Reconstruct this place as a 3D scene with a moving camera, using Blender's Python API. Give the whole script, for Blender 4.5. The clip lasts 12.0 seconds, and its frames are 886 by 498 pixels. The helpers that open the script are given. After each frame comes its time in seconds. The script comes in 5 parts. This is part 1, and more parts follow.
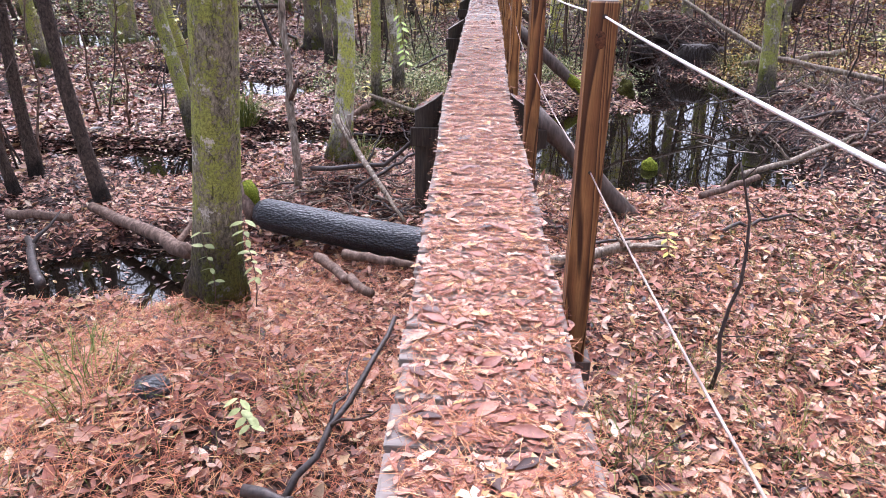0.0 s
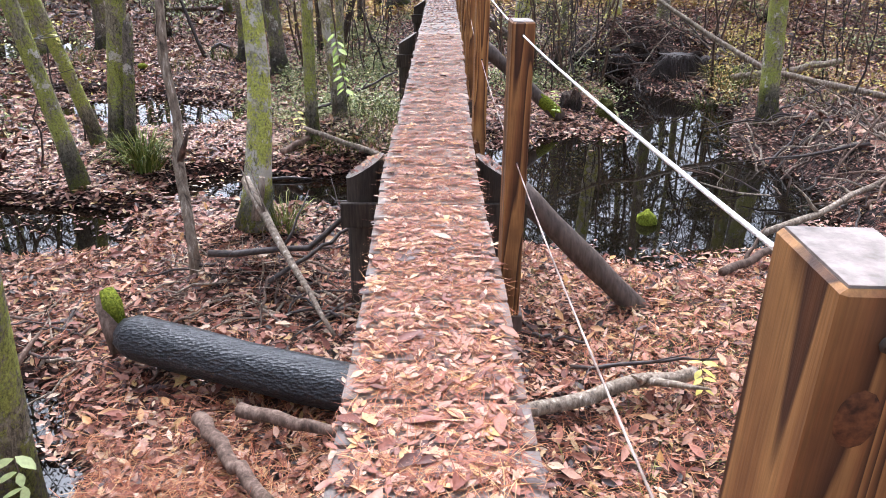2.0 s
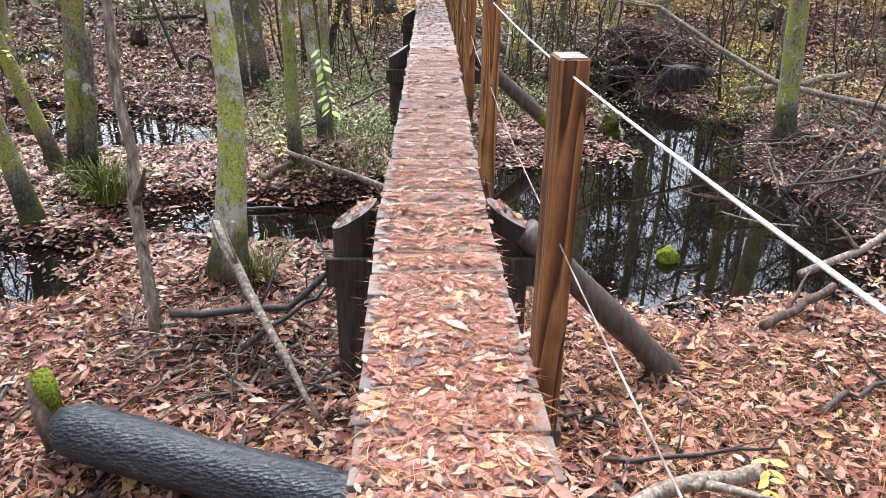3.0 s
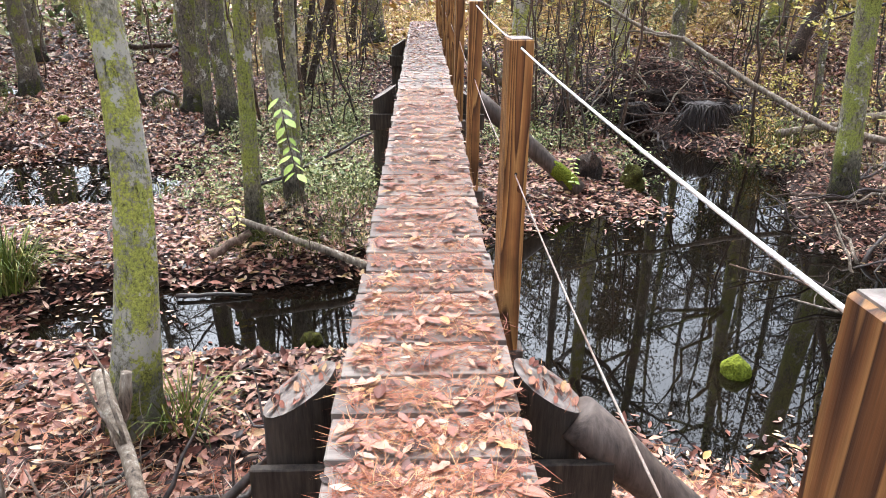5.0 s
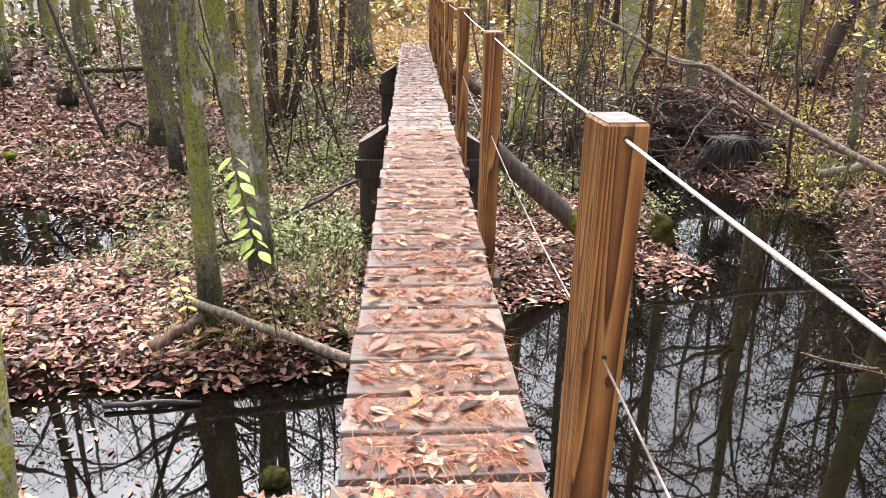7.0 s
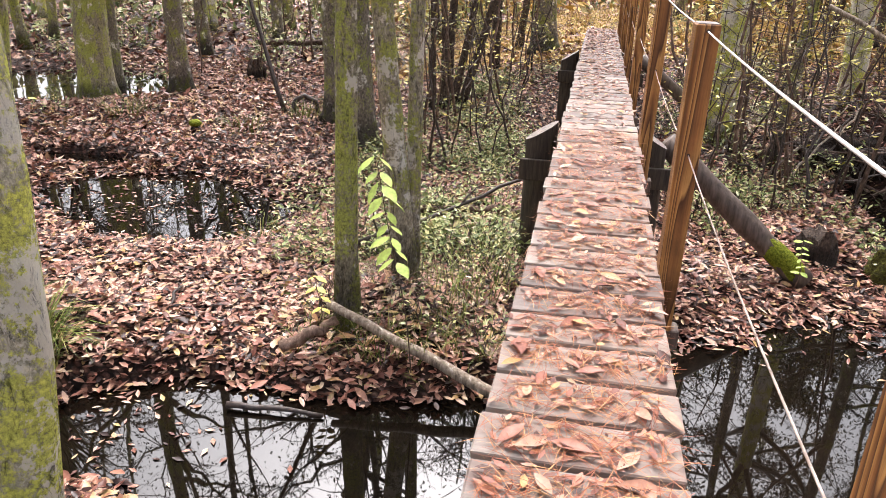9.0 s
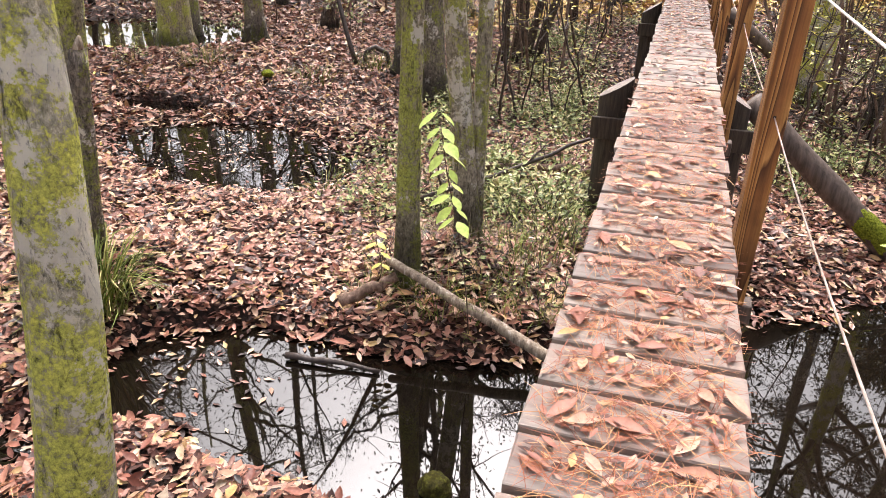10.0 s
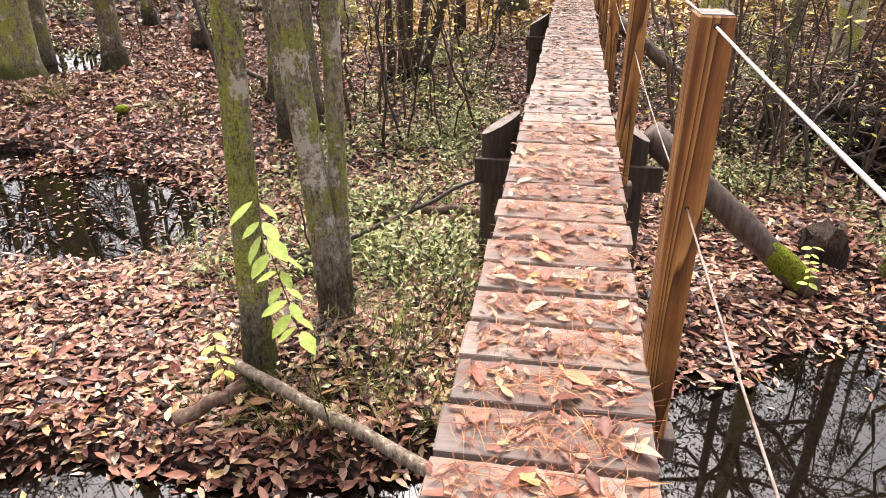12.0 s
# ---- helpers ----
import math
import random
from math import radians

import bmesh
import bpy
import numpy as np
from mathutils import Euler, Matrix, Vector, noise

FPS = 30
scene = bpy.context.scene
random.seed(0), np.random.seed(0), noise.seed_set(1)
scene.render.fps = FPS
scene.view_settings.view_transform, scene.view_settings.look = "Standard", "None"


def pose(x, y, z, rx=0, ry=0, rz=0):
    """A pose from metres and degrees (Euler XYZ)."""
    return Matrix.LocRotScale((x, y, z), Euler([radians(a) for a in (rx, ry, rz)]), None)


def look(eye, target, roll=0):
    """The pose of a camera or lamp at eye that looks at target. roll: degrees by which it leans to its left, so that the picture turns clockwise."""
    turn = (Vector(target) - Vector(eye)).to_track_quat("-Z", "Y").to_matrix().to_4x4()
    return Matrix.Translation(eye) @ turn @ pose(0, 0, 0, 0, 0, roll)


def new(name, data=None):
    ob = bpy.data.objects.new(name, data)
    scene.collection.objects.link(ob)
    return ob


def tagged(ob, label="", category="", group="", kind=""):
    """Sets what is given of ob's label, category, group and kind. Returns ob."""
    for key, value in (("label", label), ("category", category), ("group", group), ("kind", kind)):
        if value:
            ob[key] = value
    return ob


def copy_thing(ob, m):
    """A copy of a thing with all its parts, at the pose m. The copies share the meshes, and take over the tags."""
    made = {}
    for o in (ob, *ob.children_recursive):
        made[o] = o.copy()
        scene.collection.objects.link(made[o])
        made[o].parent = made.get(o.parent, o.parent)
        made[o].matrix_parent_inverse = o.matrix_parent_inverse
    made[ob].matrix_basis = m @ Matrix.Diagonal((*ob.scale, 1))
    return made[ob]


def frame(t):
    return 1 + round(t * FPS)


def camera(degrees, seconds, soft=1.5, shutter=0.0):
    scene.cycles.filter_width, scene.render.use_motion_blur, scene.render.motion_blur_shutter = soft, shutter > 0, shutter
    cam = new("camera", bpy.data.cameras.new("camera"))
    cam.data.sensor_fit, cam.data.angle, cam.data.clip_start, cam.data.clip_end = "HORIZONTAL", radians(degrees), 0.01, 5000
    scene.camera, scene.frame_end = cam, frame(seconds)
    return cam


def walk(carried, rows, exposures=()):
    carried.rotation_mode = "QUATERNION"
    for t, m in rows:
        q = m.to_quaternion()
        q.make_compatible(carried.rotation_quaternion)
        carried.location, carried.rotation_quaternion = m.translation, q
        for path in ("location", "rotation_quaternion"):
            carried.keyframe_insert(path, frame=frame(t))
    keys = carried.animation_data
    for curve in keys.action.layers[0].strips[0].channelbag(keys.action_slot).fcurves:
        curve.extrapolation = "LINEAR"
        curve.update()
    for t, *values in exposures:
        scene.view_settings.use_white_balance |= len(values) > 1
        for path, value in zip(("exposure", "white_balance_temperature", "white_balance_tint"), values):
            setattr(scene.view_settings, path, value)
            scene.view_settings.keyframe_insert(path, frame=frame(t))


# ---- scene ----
cam = camera(64.3, 12.0, soft=0.9)
METRES, EYE, TILT, LEAN, TURN = 8.25, 1.4, 0.0, 0.0, 2.2
ROWS = [
    (0.0, 0.0, 0.0, 0.0, 0.22, -23.65, -0.51),
    (0.5, 0.0042, 0.069, 0.0038, -0.44, -23.96, -0.49),
    (1.0, 0.0109, 0.1395, 0.0093, -1.24, -24.15, -0.48),
    (1.5, 0.0179, 0.1949, 0.0137, -2.13, -24.21, -0.49),
    (2.0, 0.0177, 0.2534, 0.0097, -2.95, -24.12, -0.5),
    (2.5, 0.0173, 0.3059, 0.0103, -3.62, -23.97, -0.57),
    (3.0, 0.01, 0.3615, 0.009, -4.05, -23.7, -0.64),
    (5.0, 0.0221, 0.5777, 0.0015, -4.69, -21.83, -0.64),
    (5.5, 0.0297, 0.63, 0.0016, -5.23, -21.34, -0.59),
    (6.0, 0.0363, 0.6708, 0.0016, -5.9, -20.86, -0.6),
    (6.5, 0.0305, 0.7136, 0.0017, -6.31, -20.43, -0.69),
    (8.5, 0.0235, 0.8359, -0.0006, 4.35, -20.95, -1.49),
    (9.0, 0.0305, 0.845, -0.0006, 8.95, -22.22, -1.51),
    (9.5, 0.0333, 0.8514, -0.0027, 12.63, -24.01, -1.42),
    (10.0, 0.0334, 0.8592, -0.0033, 14.88, -25.96, -1.16),
    (10.5, 0.024, 0.8822, -0.0036, 15.72, -27.63, -0.88),
    (11.0, 0.0221, 0.9104, -0.0027, 14.81, -28.38, -0.48),
    (11.5, 0.0409, 0.9445, 0.0037, 11.64, -27.48, -0.29),
    (12.0, 0.0455, 0.9842, 0.0034, 6.86, -25.48, -0.19),
]
walk(cam, [(t, pose(0, 0, EYE, TILT, LEAN, TURN) @ pose(METRES * x, METRES * y, METRES * z, 90 + pitch, roll, yaw)) for t, x, y, z, yaw, pitch, roll in ROWS], exposures=[(0.0, 1.78, 5450, 22), (1.5, 1.76, 5500, 16), (3.0, 1.82, 5550, 10), (5.0, 1.95, 5700, 8), (6.5, 1.98, 6000, 11), (8.5, 1.97, 6250, 14), (12.0, 1.97, 6650, 17)])

# ---- world and light: an overcast day in a swamp wood ----
world = bpy.data.worlds.new("overcast_sky")
scene.world = world
world.use_nodes = True
wn, wl = world.node_tree.nodes, world.node_tree.links
sky = wn.new("ShaderNodeTexSky")
sky.sky_type, sky.sun_disc = "NISHITA", False
sky.sun_elevation, sky.sun_rotation = radians(57), radians(-12)
sky.air_density, sky.dust_density, sky.ozone_density = 1.0, 8.0, 1.0
pale = wn.new("ShaderNodeHueSaturation")
pale.inputs["Saturation"].default_value = 0.30
wl.new(sky.outputs["Color"], pale.inputs["Color"])
wl.new(pale.outputs["Color"], wn["Background"].inputs["Color"])
wn["Background"].inputs["Strength"].default_value = 0.15

sun = new("sun", bpy.data.lights.new("sun", "SUN"))
sun.data.energy, sun.data.angle, sun.data.color = 0.6, radians(20), (1.0, 0.94, 0.86)
sun.matrix_world = look((0, 0, 30), Vector((0, 0, 30)) - Vector((
    math.sin(radians(-12)) * math.cos(radians(57)), math.cos(radians(-12)) * math.cos(radians(57)), math.sin(radians(57)))))


# ---- materials ----
class Nodes:
    """A small builder of node materials."""

    def __init__(self, name, rough=0.8, spec=0.3, metal=0.0):
        self.m = bpy.data.materials.new(name)
        self.m.use_nodes = True
        self.n, self.l = self.m.node_tree.nodes, self.m.node_tree.links
        self.b = self.n["Principled BSDF"]
        self.b.inputs["Roughness"].default_value = rough
        self.b.inputs["Specular IOR Level"].default_value = spec
        self.b.inputs["Metallic"].default_value = metal

    def coords(self, scale=(1, 1, 1), kind="Object"):
        tc, mp = self.n.new("ShaderNodeTexCoord"), self.n.new("ShaderNodeMapping")
        mp.inputs["Scale"].default_value = scale
        self.l.new(tc.outputs[kind], mp.inputs["Vector"])
        return mp.outputs["Vector"]

    def noise(self, vector, scale, detail=4, rough=0.6, distort=0.0):
        t = self.n.new("ShaderNodeTexNoise")
        t.inputs["Scale"].default_value, t.inputs["Detail"].default_value = scale, detail
        t.inputs["Roughness"].default_value, t.inputs["Distortion"].default_value = rough, distort
        self.l.new(vector, t.inputs["Vector"])
        return t.outputs["Fac"]

    def ramp(self, fac, stops):
        r = self.n.new("ShaderNodeValToRGB")
        e = r.color_ramp.elements
        while len(e) < len(stops):
            e.new(0.5)
        for k, (p, c) in zip(e, stops):
            k.position, k.color = p, (c, c, c, 1) if isinstance(c, (int, float)) else (*c, 1)
        self.l.new(fac, r.inputs["Fac"])
        return r.outputs["Color"]

    def mix(self, fac, a, b, blend="MIX"):
        x = self.n.new("ShaderNodeMix")
        x.data_type, x.blend_type = "RGBA", blend
        for sock, v in ((x.inputs[0], fac), (x.inputs[6], a), (x.inputs[7], b)):
            if isinstance(v, (int, float)):
                sock.default_value = v
            elif isinstance(v, tuple):
                sock.default_value = (*v, 1)
            else:
                self.l.new(v, sock)
        return x.outputs[2]

    def math(self, op, a, b):
        x = self.n.new("ShaderNodeMath")
        x.operation = op
        for sock, v in zip(x.inputs, (a, b)):
            if isinstance(v, (int, float)):
                sock.default_value = v
            else:
                self.l.new(v, sock)
        return x.outputs[0]

    def height(self, vector):
        s = self.n.new("ShaderNodeSeparateXYZ")
        self.l.new(vector, s.inputs[0])
        return s.outputs["Z"]

    def object_random(self):
        return self.n.new("ShaderNodeObjectInfo").outputs["Random"]

    def island_random(self):
        return self.n.new("ShaderNodeNewGeometry").outputs["Random Per Island"]

    def finish(self, colour, bump=None, strength=0.4, distance=0.01, rough=None):
        if isinstance(colour, tuple):
            self.b.inputs["Base Color"].default_value = (*colour, 1)
        else:
            self.l.new(colour, self.b.inputs["Base Color"])
        if rough is not None:
            self.l.new(rough, self.b.inputs["Roughness"])
        if bump is not None:
            k = self.n.new("ShaderNodeBump")
            k.inputs["Strength"].default_value, k.inputs["Distance"].default_value = strength, distance
            self.l.new(bump, k.inputs["Height"])
            self.l.new(k.outputs["Normal"], self.b.inputs["Normal"])
        return self.m


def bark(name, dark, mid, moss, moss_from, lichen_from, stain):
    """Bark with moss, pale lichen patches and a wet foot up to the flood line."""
    k = Nodes(name, 0.85, 0.25)
    v = k.coords((1, 1, 0.55))
    fine = k.noise(v, 46, 7, 0.75, 0.6)
    col = k.ramp(fine, [(0.36, dark), (0.52, tuple((a + b) / 2 for a, b in zip(dark, mid))), (0.62, mid)])
    cover = k.math("ADD", k.math("MULTIPLY", k.noise(k.coords((1, 1, 0.6)), 4.5, 3, 0.6), 0.55), k.math("MULTIPLY", k.noise(k.coords(), 30, 6, 0.8), 0.45))
    cover = k.ramp(cover, [(moss_from, 0.0), (moss_from + 0.06, 0.93)])
    green = k.ramp(k.noise(k.coords(), 60, 7, 0.8), [(0.36, tuple(c * 0.2 for c in moss)), (0.48, tuple(c * 0.85 for c in moss)), (0.62, tuple(min(0.85, c * 1.4) for c in moss))])
    col = k.mix(cover, col, green)
    spots = k.math("ADD", k.math("MULTIPLY", k.noise(k.coords((1, 1, 0.8)), 6.0, 3, 0.5), 0.6), k.math("MULTIPLY", k.noise(k.coords(), 34, 5, 0.75), 0.4))
    spots = k.ramp(spots, [(lichen_from, 0.0), (lichen_from + 0.03, 0.92)])
    col = k.mix(spots, col, (0.78, 0.73, 0.64))
    cracks = k.ramp(k.noise(k.coords((1, 1, 0.3)), 22, 8, 0.8, 0.8), [(0.36, 0.22), (0.46, 1.0)])
    col = k.mix(1.0, col, cracks, "MULTIPLY")
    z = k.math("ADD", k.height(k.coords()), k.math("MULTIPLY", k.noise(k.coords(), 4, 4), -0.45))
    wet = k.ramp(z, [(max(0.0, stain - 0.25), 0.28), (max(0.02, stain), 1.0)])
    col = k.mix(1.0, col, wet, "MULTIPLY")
    return k.finish(col, k.math("ADD", k.noise(v, 30, 8, 0.8), k.math("MULTIPLY", cover, 0.25)), 1.0, 0.025)


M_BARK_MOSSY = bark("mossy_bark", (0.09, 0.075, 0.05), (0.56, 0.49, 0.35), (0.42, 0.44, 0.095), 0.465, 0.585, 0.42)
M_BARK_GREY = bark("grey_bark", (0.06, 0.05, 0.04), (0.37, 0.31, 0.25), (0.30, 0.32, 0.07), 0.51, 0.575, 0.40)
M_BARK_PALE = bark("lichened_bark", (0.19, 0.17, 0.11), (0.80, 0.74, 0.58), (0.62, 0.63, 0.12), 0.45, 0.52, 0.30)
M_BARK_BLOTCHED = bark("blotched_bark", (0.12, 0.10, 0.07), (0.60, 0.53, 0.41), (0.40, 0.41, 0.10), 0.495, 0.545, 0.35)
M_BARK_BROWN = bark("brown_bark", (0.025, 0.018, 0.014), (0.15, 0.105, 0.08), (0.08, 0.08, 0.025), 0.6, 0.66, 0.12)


def wood(name, a, b, c, rings=9.0, rough=0.6):
    """Sawn softwood with long grain, early and late wood and knots."""
    k = Nodes(name, rough, 0.35)
    shift = k.math("MULTIPLY", k.object_random(), 17.0)
    v = k.coords((1, 1, 0.05))
    add = k.n.new("ShaderNodeVectorMath")
    add.operation = "ADD"
    k.l.new(v, add.inputs[0])
    k.l.new(shift, add.inputs[1])
    field = k.noise(add.outputs[0], 8.0, 1, 0.4, 0.4)
    wave = k.math("FRACT", k.math("MULTIPLY", field, rings), 0)
    col = k.ramp(wave, [(0.0, a), (0.45, b), (0.9, c), (1.0, a)])
    fibre = k.noise(k.coords((60, 60, 2.2)), 3.0, 4)
    col = k.mix(k.ramp(fibre, [(0.35, 0.35), (0.6, 0.0)]), col, tuple(x * 0.5 for x in a))
    dirt = k.ramp(k.noise(k.coords(), 3.2, 5), [(0.35, 0.62), (0.6, 1.0)])
    col = k.mix(1.0, col, dirt, "MULTIPLY")
    return k.finish(col, k.math("ADD", fibre, wave), 0.25, 0.003)


M_POST = wood("treated_pine", (0.08, 0.028, 0.010), (0.33, 0.142, 0.042), (0.55, 0.285, 0.09), 14)
M_POST_WET = wood("damp_treated_pine", (0.05, 0.017, 0.007), (0.21, 0.085, 0.027), (0.37, 0.18, 0.06), 14)

k = Nodes("knot_wood", 0.6, 0.3)
M_KNOT = k.finish(k.ramp(k.noise(k.coords(), 90, 4), [(0.35, (0.035, 0.012, 0.006)), (0.65, (0.15, 0.055, 0.02))]))

k = Nodes("weathered_plank", 0.7, 0.25)
v = k.coords((0.08, 1, 1))
grain = k.noise(v, 60, 5, 0.65)
tone = k.ramp(k.object_random(), [(0.0, (0.17, 0.15, 0.138)), (0.5, (0.26, 0.225, 0.197)), (1.0, (0.36, 0.305, 0.26))])
col = k.mix(k.ramp(grain, [(0.3, 0.55), (0.65, 0.0)]), tone, (0.10, 0.07, 0.055))
col = k.mix(k.ramp(k.noise(k.coords(), 4, 6), [(0.42, 0.0), (0.66, 0.5)]), col, (0.22, 0.125, 0.095))
wetness = k.ramp(k.noise(k.coords(), 2.6, 4), [(0.38, 0.55), (0.62, 0.85)])
M_PLANK = k.finish(col, grain, 0.35, 0.004, wetness)

k = Nodes("dark_timber", 0.75, 0.35)
grain = k.noise(k.coords((1, 1, 0.1)), 42, 5, 0.65)
M_TIMBER = k.finish(k.ramp(grain, [(0.3, (0.018, 0.013, 0.010)), (0.75, (0.085, 0.062, 0.046))]), grain, 0.5, 0.006)

k = Nodes("cut_end_grain", 0.7, 0.35)
M_ENDGRAIN = k.finish(k.ramp(k.noise(k.coords(), 26, 6), [(0.35, (0.13, 0.105, 0.09)), (0.65, (0.30, 0.25, 0.22))]), k.noise(k.coords(), 60, 4), 0.4, 0.004)

k = Nodes("old_round_pole", 0.7, 0.35)
grain = k.noise(k.coords((1, 1, 0.12)), 30, 5)
col = k.ramp(grain, [(0.3, (0.05, 0.036, 0.03)), (0.75, (0.17, 0.125, 0.10))])
M_POLE = k.finish(col, grain, 0.5, 0.006)

k = Nodes("bright_moss", 0.95, 0.1)
f = k.noise(k.coords(), 60, 5)
M_MOSS = k.finish(k.ramp(f, [(0.3, (0.045, 0.055, 0.006)), (0.68, (0.26, 0.29, 0.03))]), f, 1.0, 0.02)

k = Nodes("dull_moss", 0.95, 0.1)
f = k.noise(k.coords(), 40, 6, 0.7)
M_MOSSDARK = k.finish(k.ramp(f, [(0.35, (0.02, 0.017, 0.008)), (0.55, (0.06, 0.055, 0.012)), (0.75, (0.17, 0.18, 0.03))]), f, 1.0, 0.02)

k = Nodes("black_wet_bark", 0.42, 0.5)
v = k.coords((1, 1, 1))
vor = k.n.new("ShaderNodeTexVoronoi")
vor.inputs["Scale"].default_value = 60
k.l.new(k.coords((0.4, 1, 1)), vor.inputs["Vector"])
plates = k.math("ADD", vor.outputs["Distance"], k.noise(v, 40, 6))
col = k.ramp(k.noise(v, 22, 6), [(0.3, (0.006, 0.006, 0.007)), (0.58, (0.022, 0.022, 0.024)), (0.74, (0.10, 0.095, 0.095))])
M_LOG = k.finish(k.mix(k.ramp(k.noise(v, 95, 5, 0.8), [(0.52, 0.0), (0.62, 0.55)]), col, (0.13, 0.135, 0.15)), plates, 0.6, 0.015)

k = Nodes("dead_branch_bark", 0.8, 0.3)
f = k.noise(k.coords((1, 1, 0.4)), 26, 6, 0.7)
tone = k.ramp(k.object_random(), [(0.0, (0.75, 0.75, 0.75)), (1.0, (1.35, 1.3, 1.25))])
M_STICK = k.finish(k.mix(1.0, k.ramp(f, [(0.3, (0.035, 0.022, 0.016)), (0.5, (0.12, 0.078, 0.058)), (0.7, (0.26, 0.185, 0.145))]), tone, "MULTIPLY"), f, 0.6, 0.006)
k = Nodes("wet_dark_twig", 0.55, 0.4)
f = k.noise(k.coords(), 40, 4)
M_TWIG = k.finish(k.ramp(f, [(0.3, (0.022, 0.016, 0.014)), (0.7, (0.085, 0.06, 0.05))]), f, 0.5, 0.004)
k = Nodes("bleached_deadwood", 0.75, 0.3)
f = k.noise(k.coords((1, 1, 0.2)), 34, 6, 0.7)
M_BLEACHED = k.finish(k.ramp(f, [(0.32, (0.045, 0.033, 0.025)), (0.48, (0.22, 0.165, 0.12)), (0.58, (0.30, 0.24, 0.18)), (0.66, (0.56, 0.49, 0.41))]), f, 0.5, 0.006)

k = Nodes("white_rope", 0.85, 0.2)
w = k.n.new("ShaderNodeTexWave")
w.bands_direction, w.inputs["Scale"].default_value, w.inputs["Distortion"].default_value = "DIAGONAL", 60, 0.4
k.l.new(k.coords(), w.inputs["Vector"])
M_ROPE = k.finish(k.mix(k.noise(k.coords(), 9, 4), (0.60, 0.54, 0.49), (0.82, 0.79, 0.76)), w.outputs["Fac"], 0.3, 0.0015)
k = Nodes("grey_cord", 0.8, 0.2)
M_CORD = k.finish(k.ramp(k.noise(k.coords(), 7, 4), [(0.35, (0.20, 0.14, 0.11)), (0.65, (0.48, 0.40, 0.35))]))

k = Nodes("swamp_soil", 0.7, 0.2)
warp = k.n.new("ShaderNodeVectorMath")
warp.operation = "MULTIPLY_ADD"
bend = k.n.new("ShaderNodeTexNoise")
bend.inputs["Scale"].default_value = 9
k.l.new(k.coords(), bend.inputs["Vector"])
k.l.new(bend.outputs["Color"], warp.inputs[0])
warp.inputs[1].default_value = (0.10, 0.10, 0.10)
k.l.new(k.coords((1.0, 1.7, 1.0)), warp.inputs[2])
cells = k.n.new("ShaderNodeTexVoronoi")
cells.inputs["Scale"].default_value = 17
k.l.new(warp.outputs[0], cells.inputs["Vector"])
a1, a2 = k.noise(k.coords(), 1.3, 6, 0.6), k.noise(k.coords(), 26, 8, 0.75)
mould = k.ramp(k.height(cells.outputs["Color"]), [(0.0, (0.008, 0.005, 0.004)), (0.25, (0.03, 0.014, 0.010)), (0.5, (0.11, 0.048, 0.035)), (0.8, (0.23, 0.11, 0.082)), (1.0, (0.36, 0.22, 0.17))])
col = k.mix(1.0, mould, k.ramp(cells.outputs["Distance"], [(0.25, 1.0), (0.62, 0.12)]), "MULTIPLY")
col = k.mix(k.ramp(a2, [(0.4, 0.7), (0.58, 0.0)]), col, (0.016, 0.010, 0.008))
col = k.mix(k.ramp(a1, [(0.42, 0.0), (0.62, 0.45)]), col, (0.05, 0.024, 0.016))
M_SOIL = k.finish(col, k.math("SUBTRACT", a2, cells.outputs["Distance"]), 0.8, 0.03)

# Near-black colour puts the shade of the bank's hollows on solid lumps.
k = Nodes("hollow_shade_black", 0.9, 0.2)
f = k.noise(k.coords(), 18, 8, 0.75)
M_HOLLOW = k.finish(k.ramp(f, [(0.35, (0.008, 0.006, 0.005)), (0.6, (0.035, 0.022, 0.016)), (0.8, (0.12, 0.08, 0.06))]), f, 1.0, 0.06)

k = Nodes("dark_pond_water", 0.015, 0.5)
k.b.inputs["IOR"].default_value = 1.5
M_WATER = k.finish(k.ramp(k.noise(k.coords(), 1.1, 4), [(0.4, (0.004, 0.003, 0.002)), (0.7, (0.009, 0.006, 0.004))]), k.noise(k.coords(), 3.0, 2), 0.015, 0.02)


def leaf_material(name, stops, rough=0.55, vein=True):
    k = Nodes(name, rough, 0.28)
    col = k.ramp(k.island_random(), stops)
    if vein:
        f = k.noise(k.coords(), 45, 4)
        col = k.mix(1.0, col, k.ramp(f, [(0.3, 0.72), (0.7, 1.15)]), "MULTIPLY")
    return k.finish(col)


M_LITTER = leaf_material("fallen_leaves", [
    (0.0, (0.014, 0.008, 0.006)), (0.14, (0.054, 0.022, 0.017)), (0.30, (0.165, 0.060, 0.040)), (0.48, (0.305, 0.128, 0.086)),
    (0.66, (0.428, 0.228, 0.158)), (0.82, (0.560, 0.360, 0.265)), (0.92, (0.453, 0.288, 0.103)), (1.0, (0.610, 0.480, 0.361))], 0.42)
M_DECK_LITTER = leaf_material("leaves_on_planks", [
    (0.0, (0.035, 0.015, 0.011)), (0.2, (0.16, 0.052, 0.034)), (0.42, (0.30, 0.112, 0.072)), (0.64, (0.40, 0.19, 0.125)),
    (0.84, (0.48, 0.29, 0.20)), (0.94, (0.50, 0.26, 0.08)), (1.0, (0.64, 0.49, 0.36))], 0.48)
M_NEEDLES = leaf_material("pine_needles", [
    (0.0, (0.133, 0.033, 0.017)), (0.4, (0.312, 0.090, 0.041)), (0.75, (0.437, 0.172, 0.070)), (1.0, (0.546, 0.328, 0.148))], 0.6, vein=False)
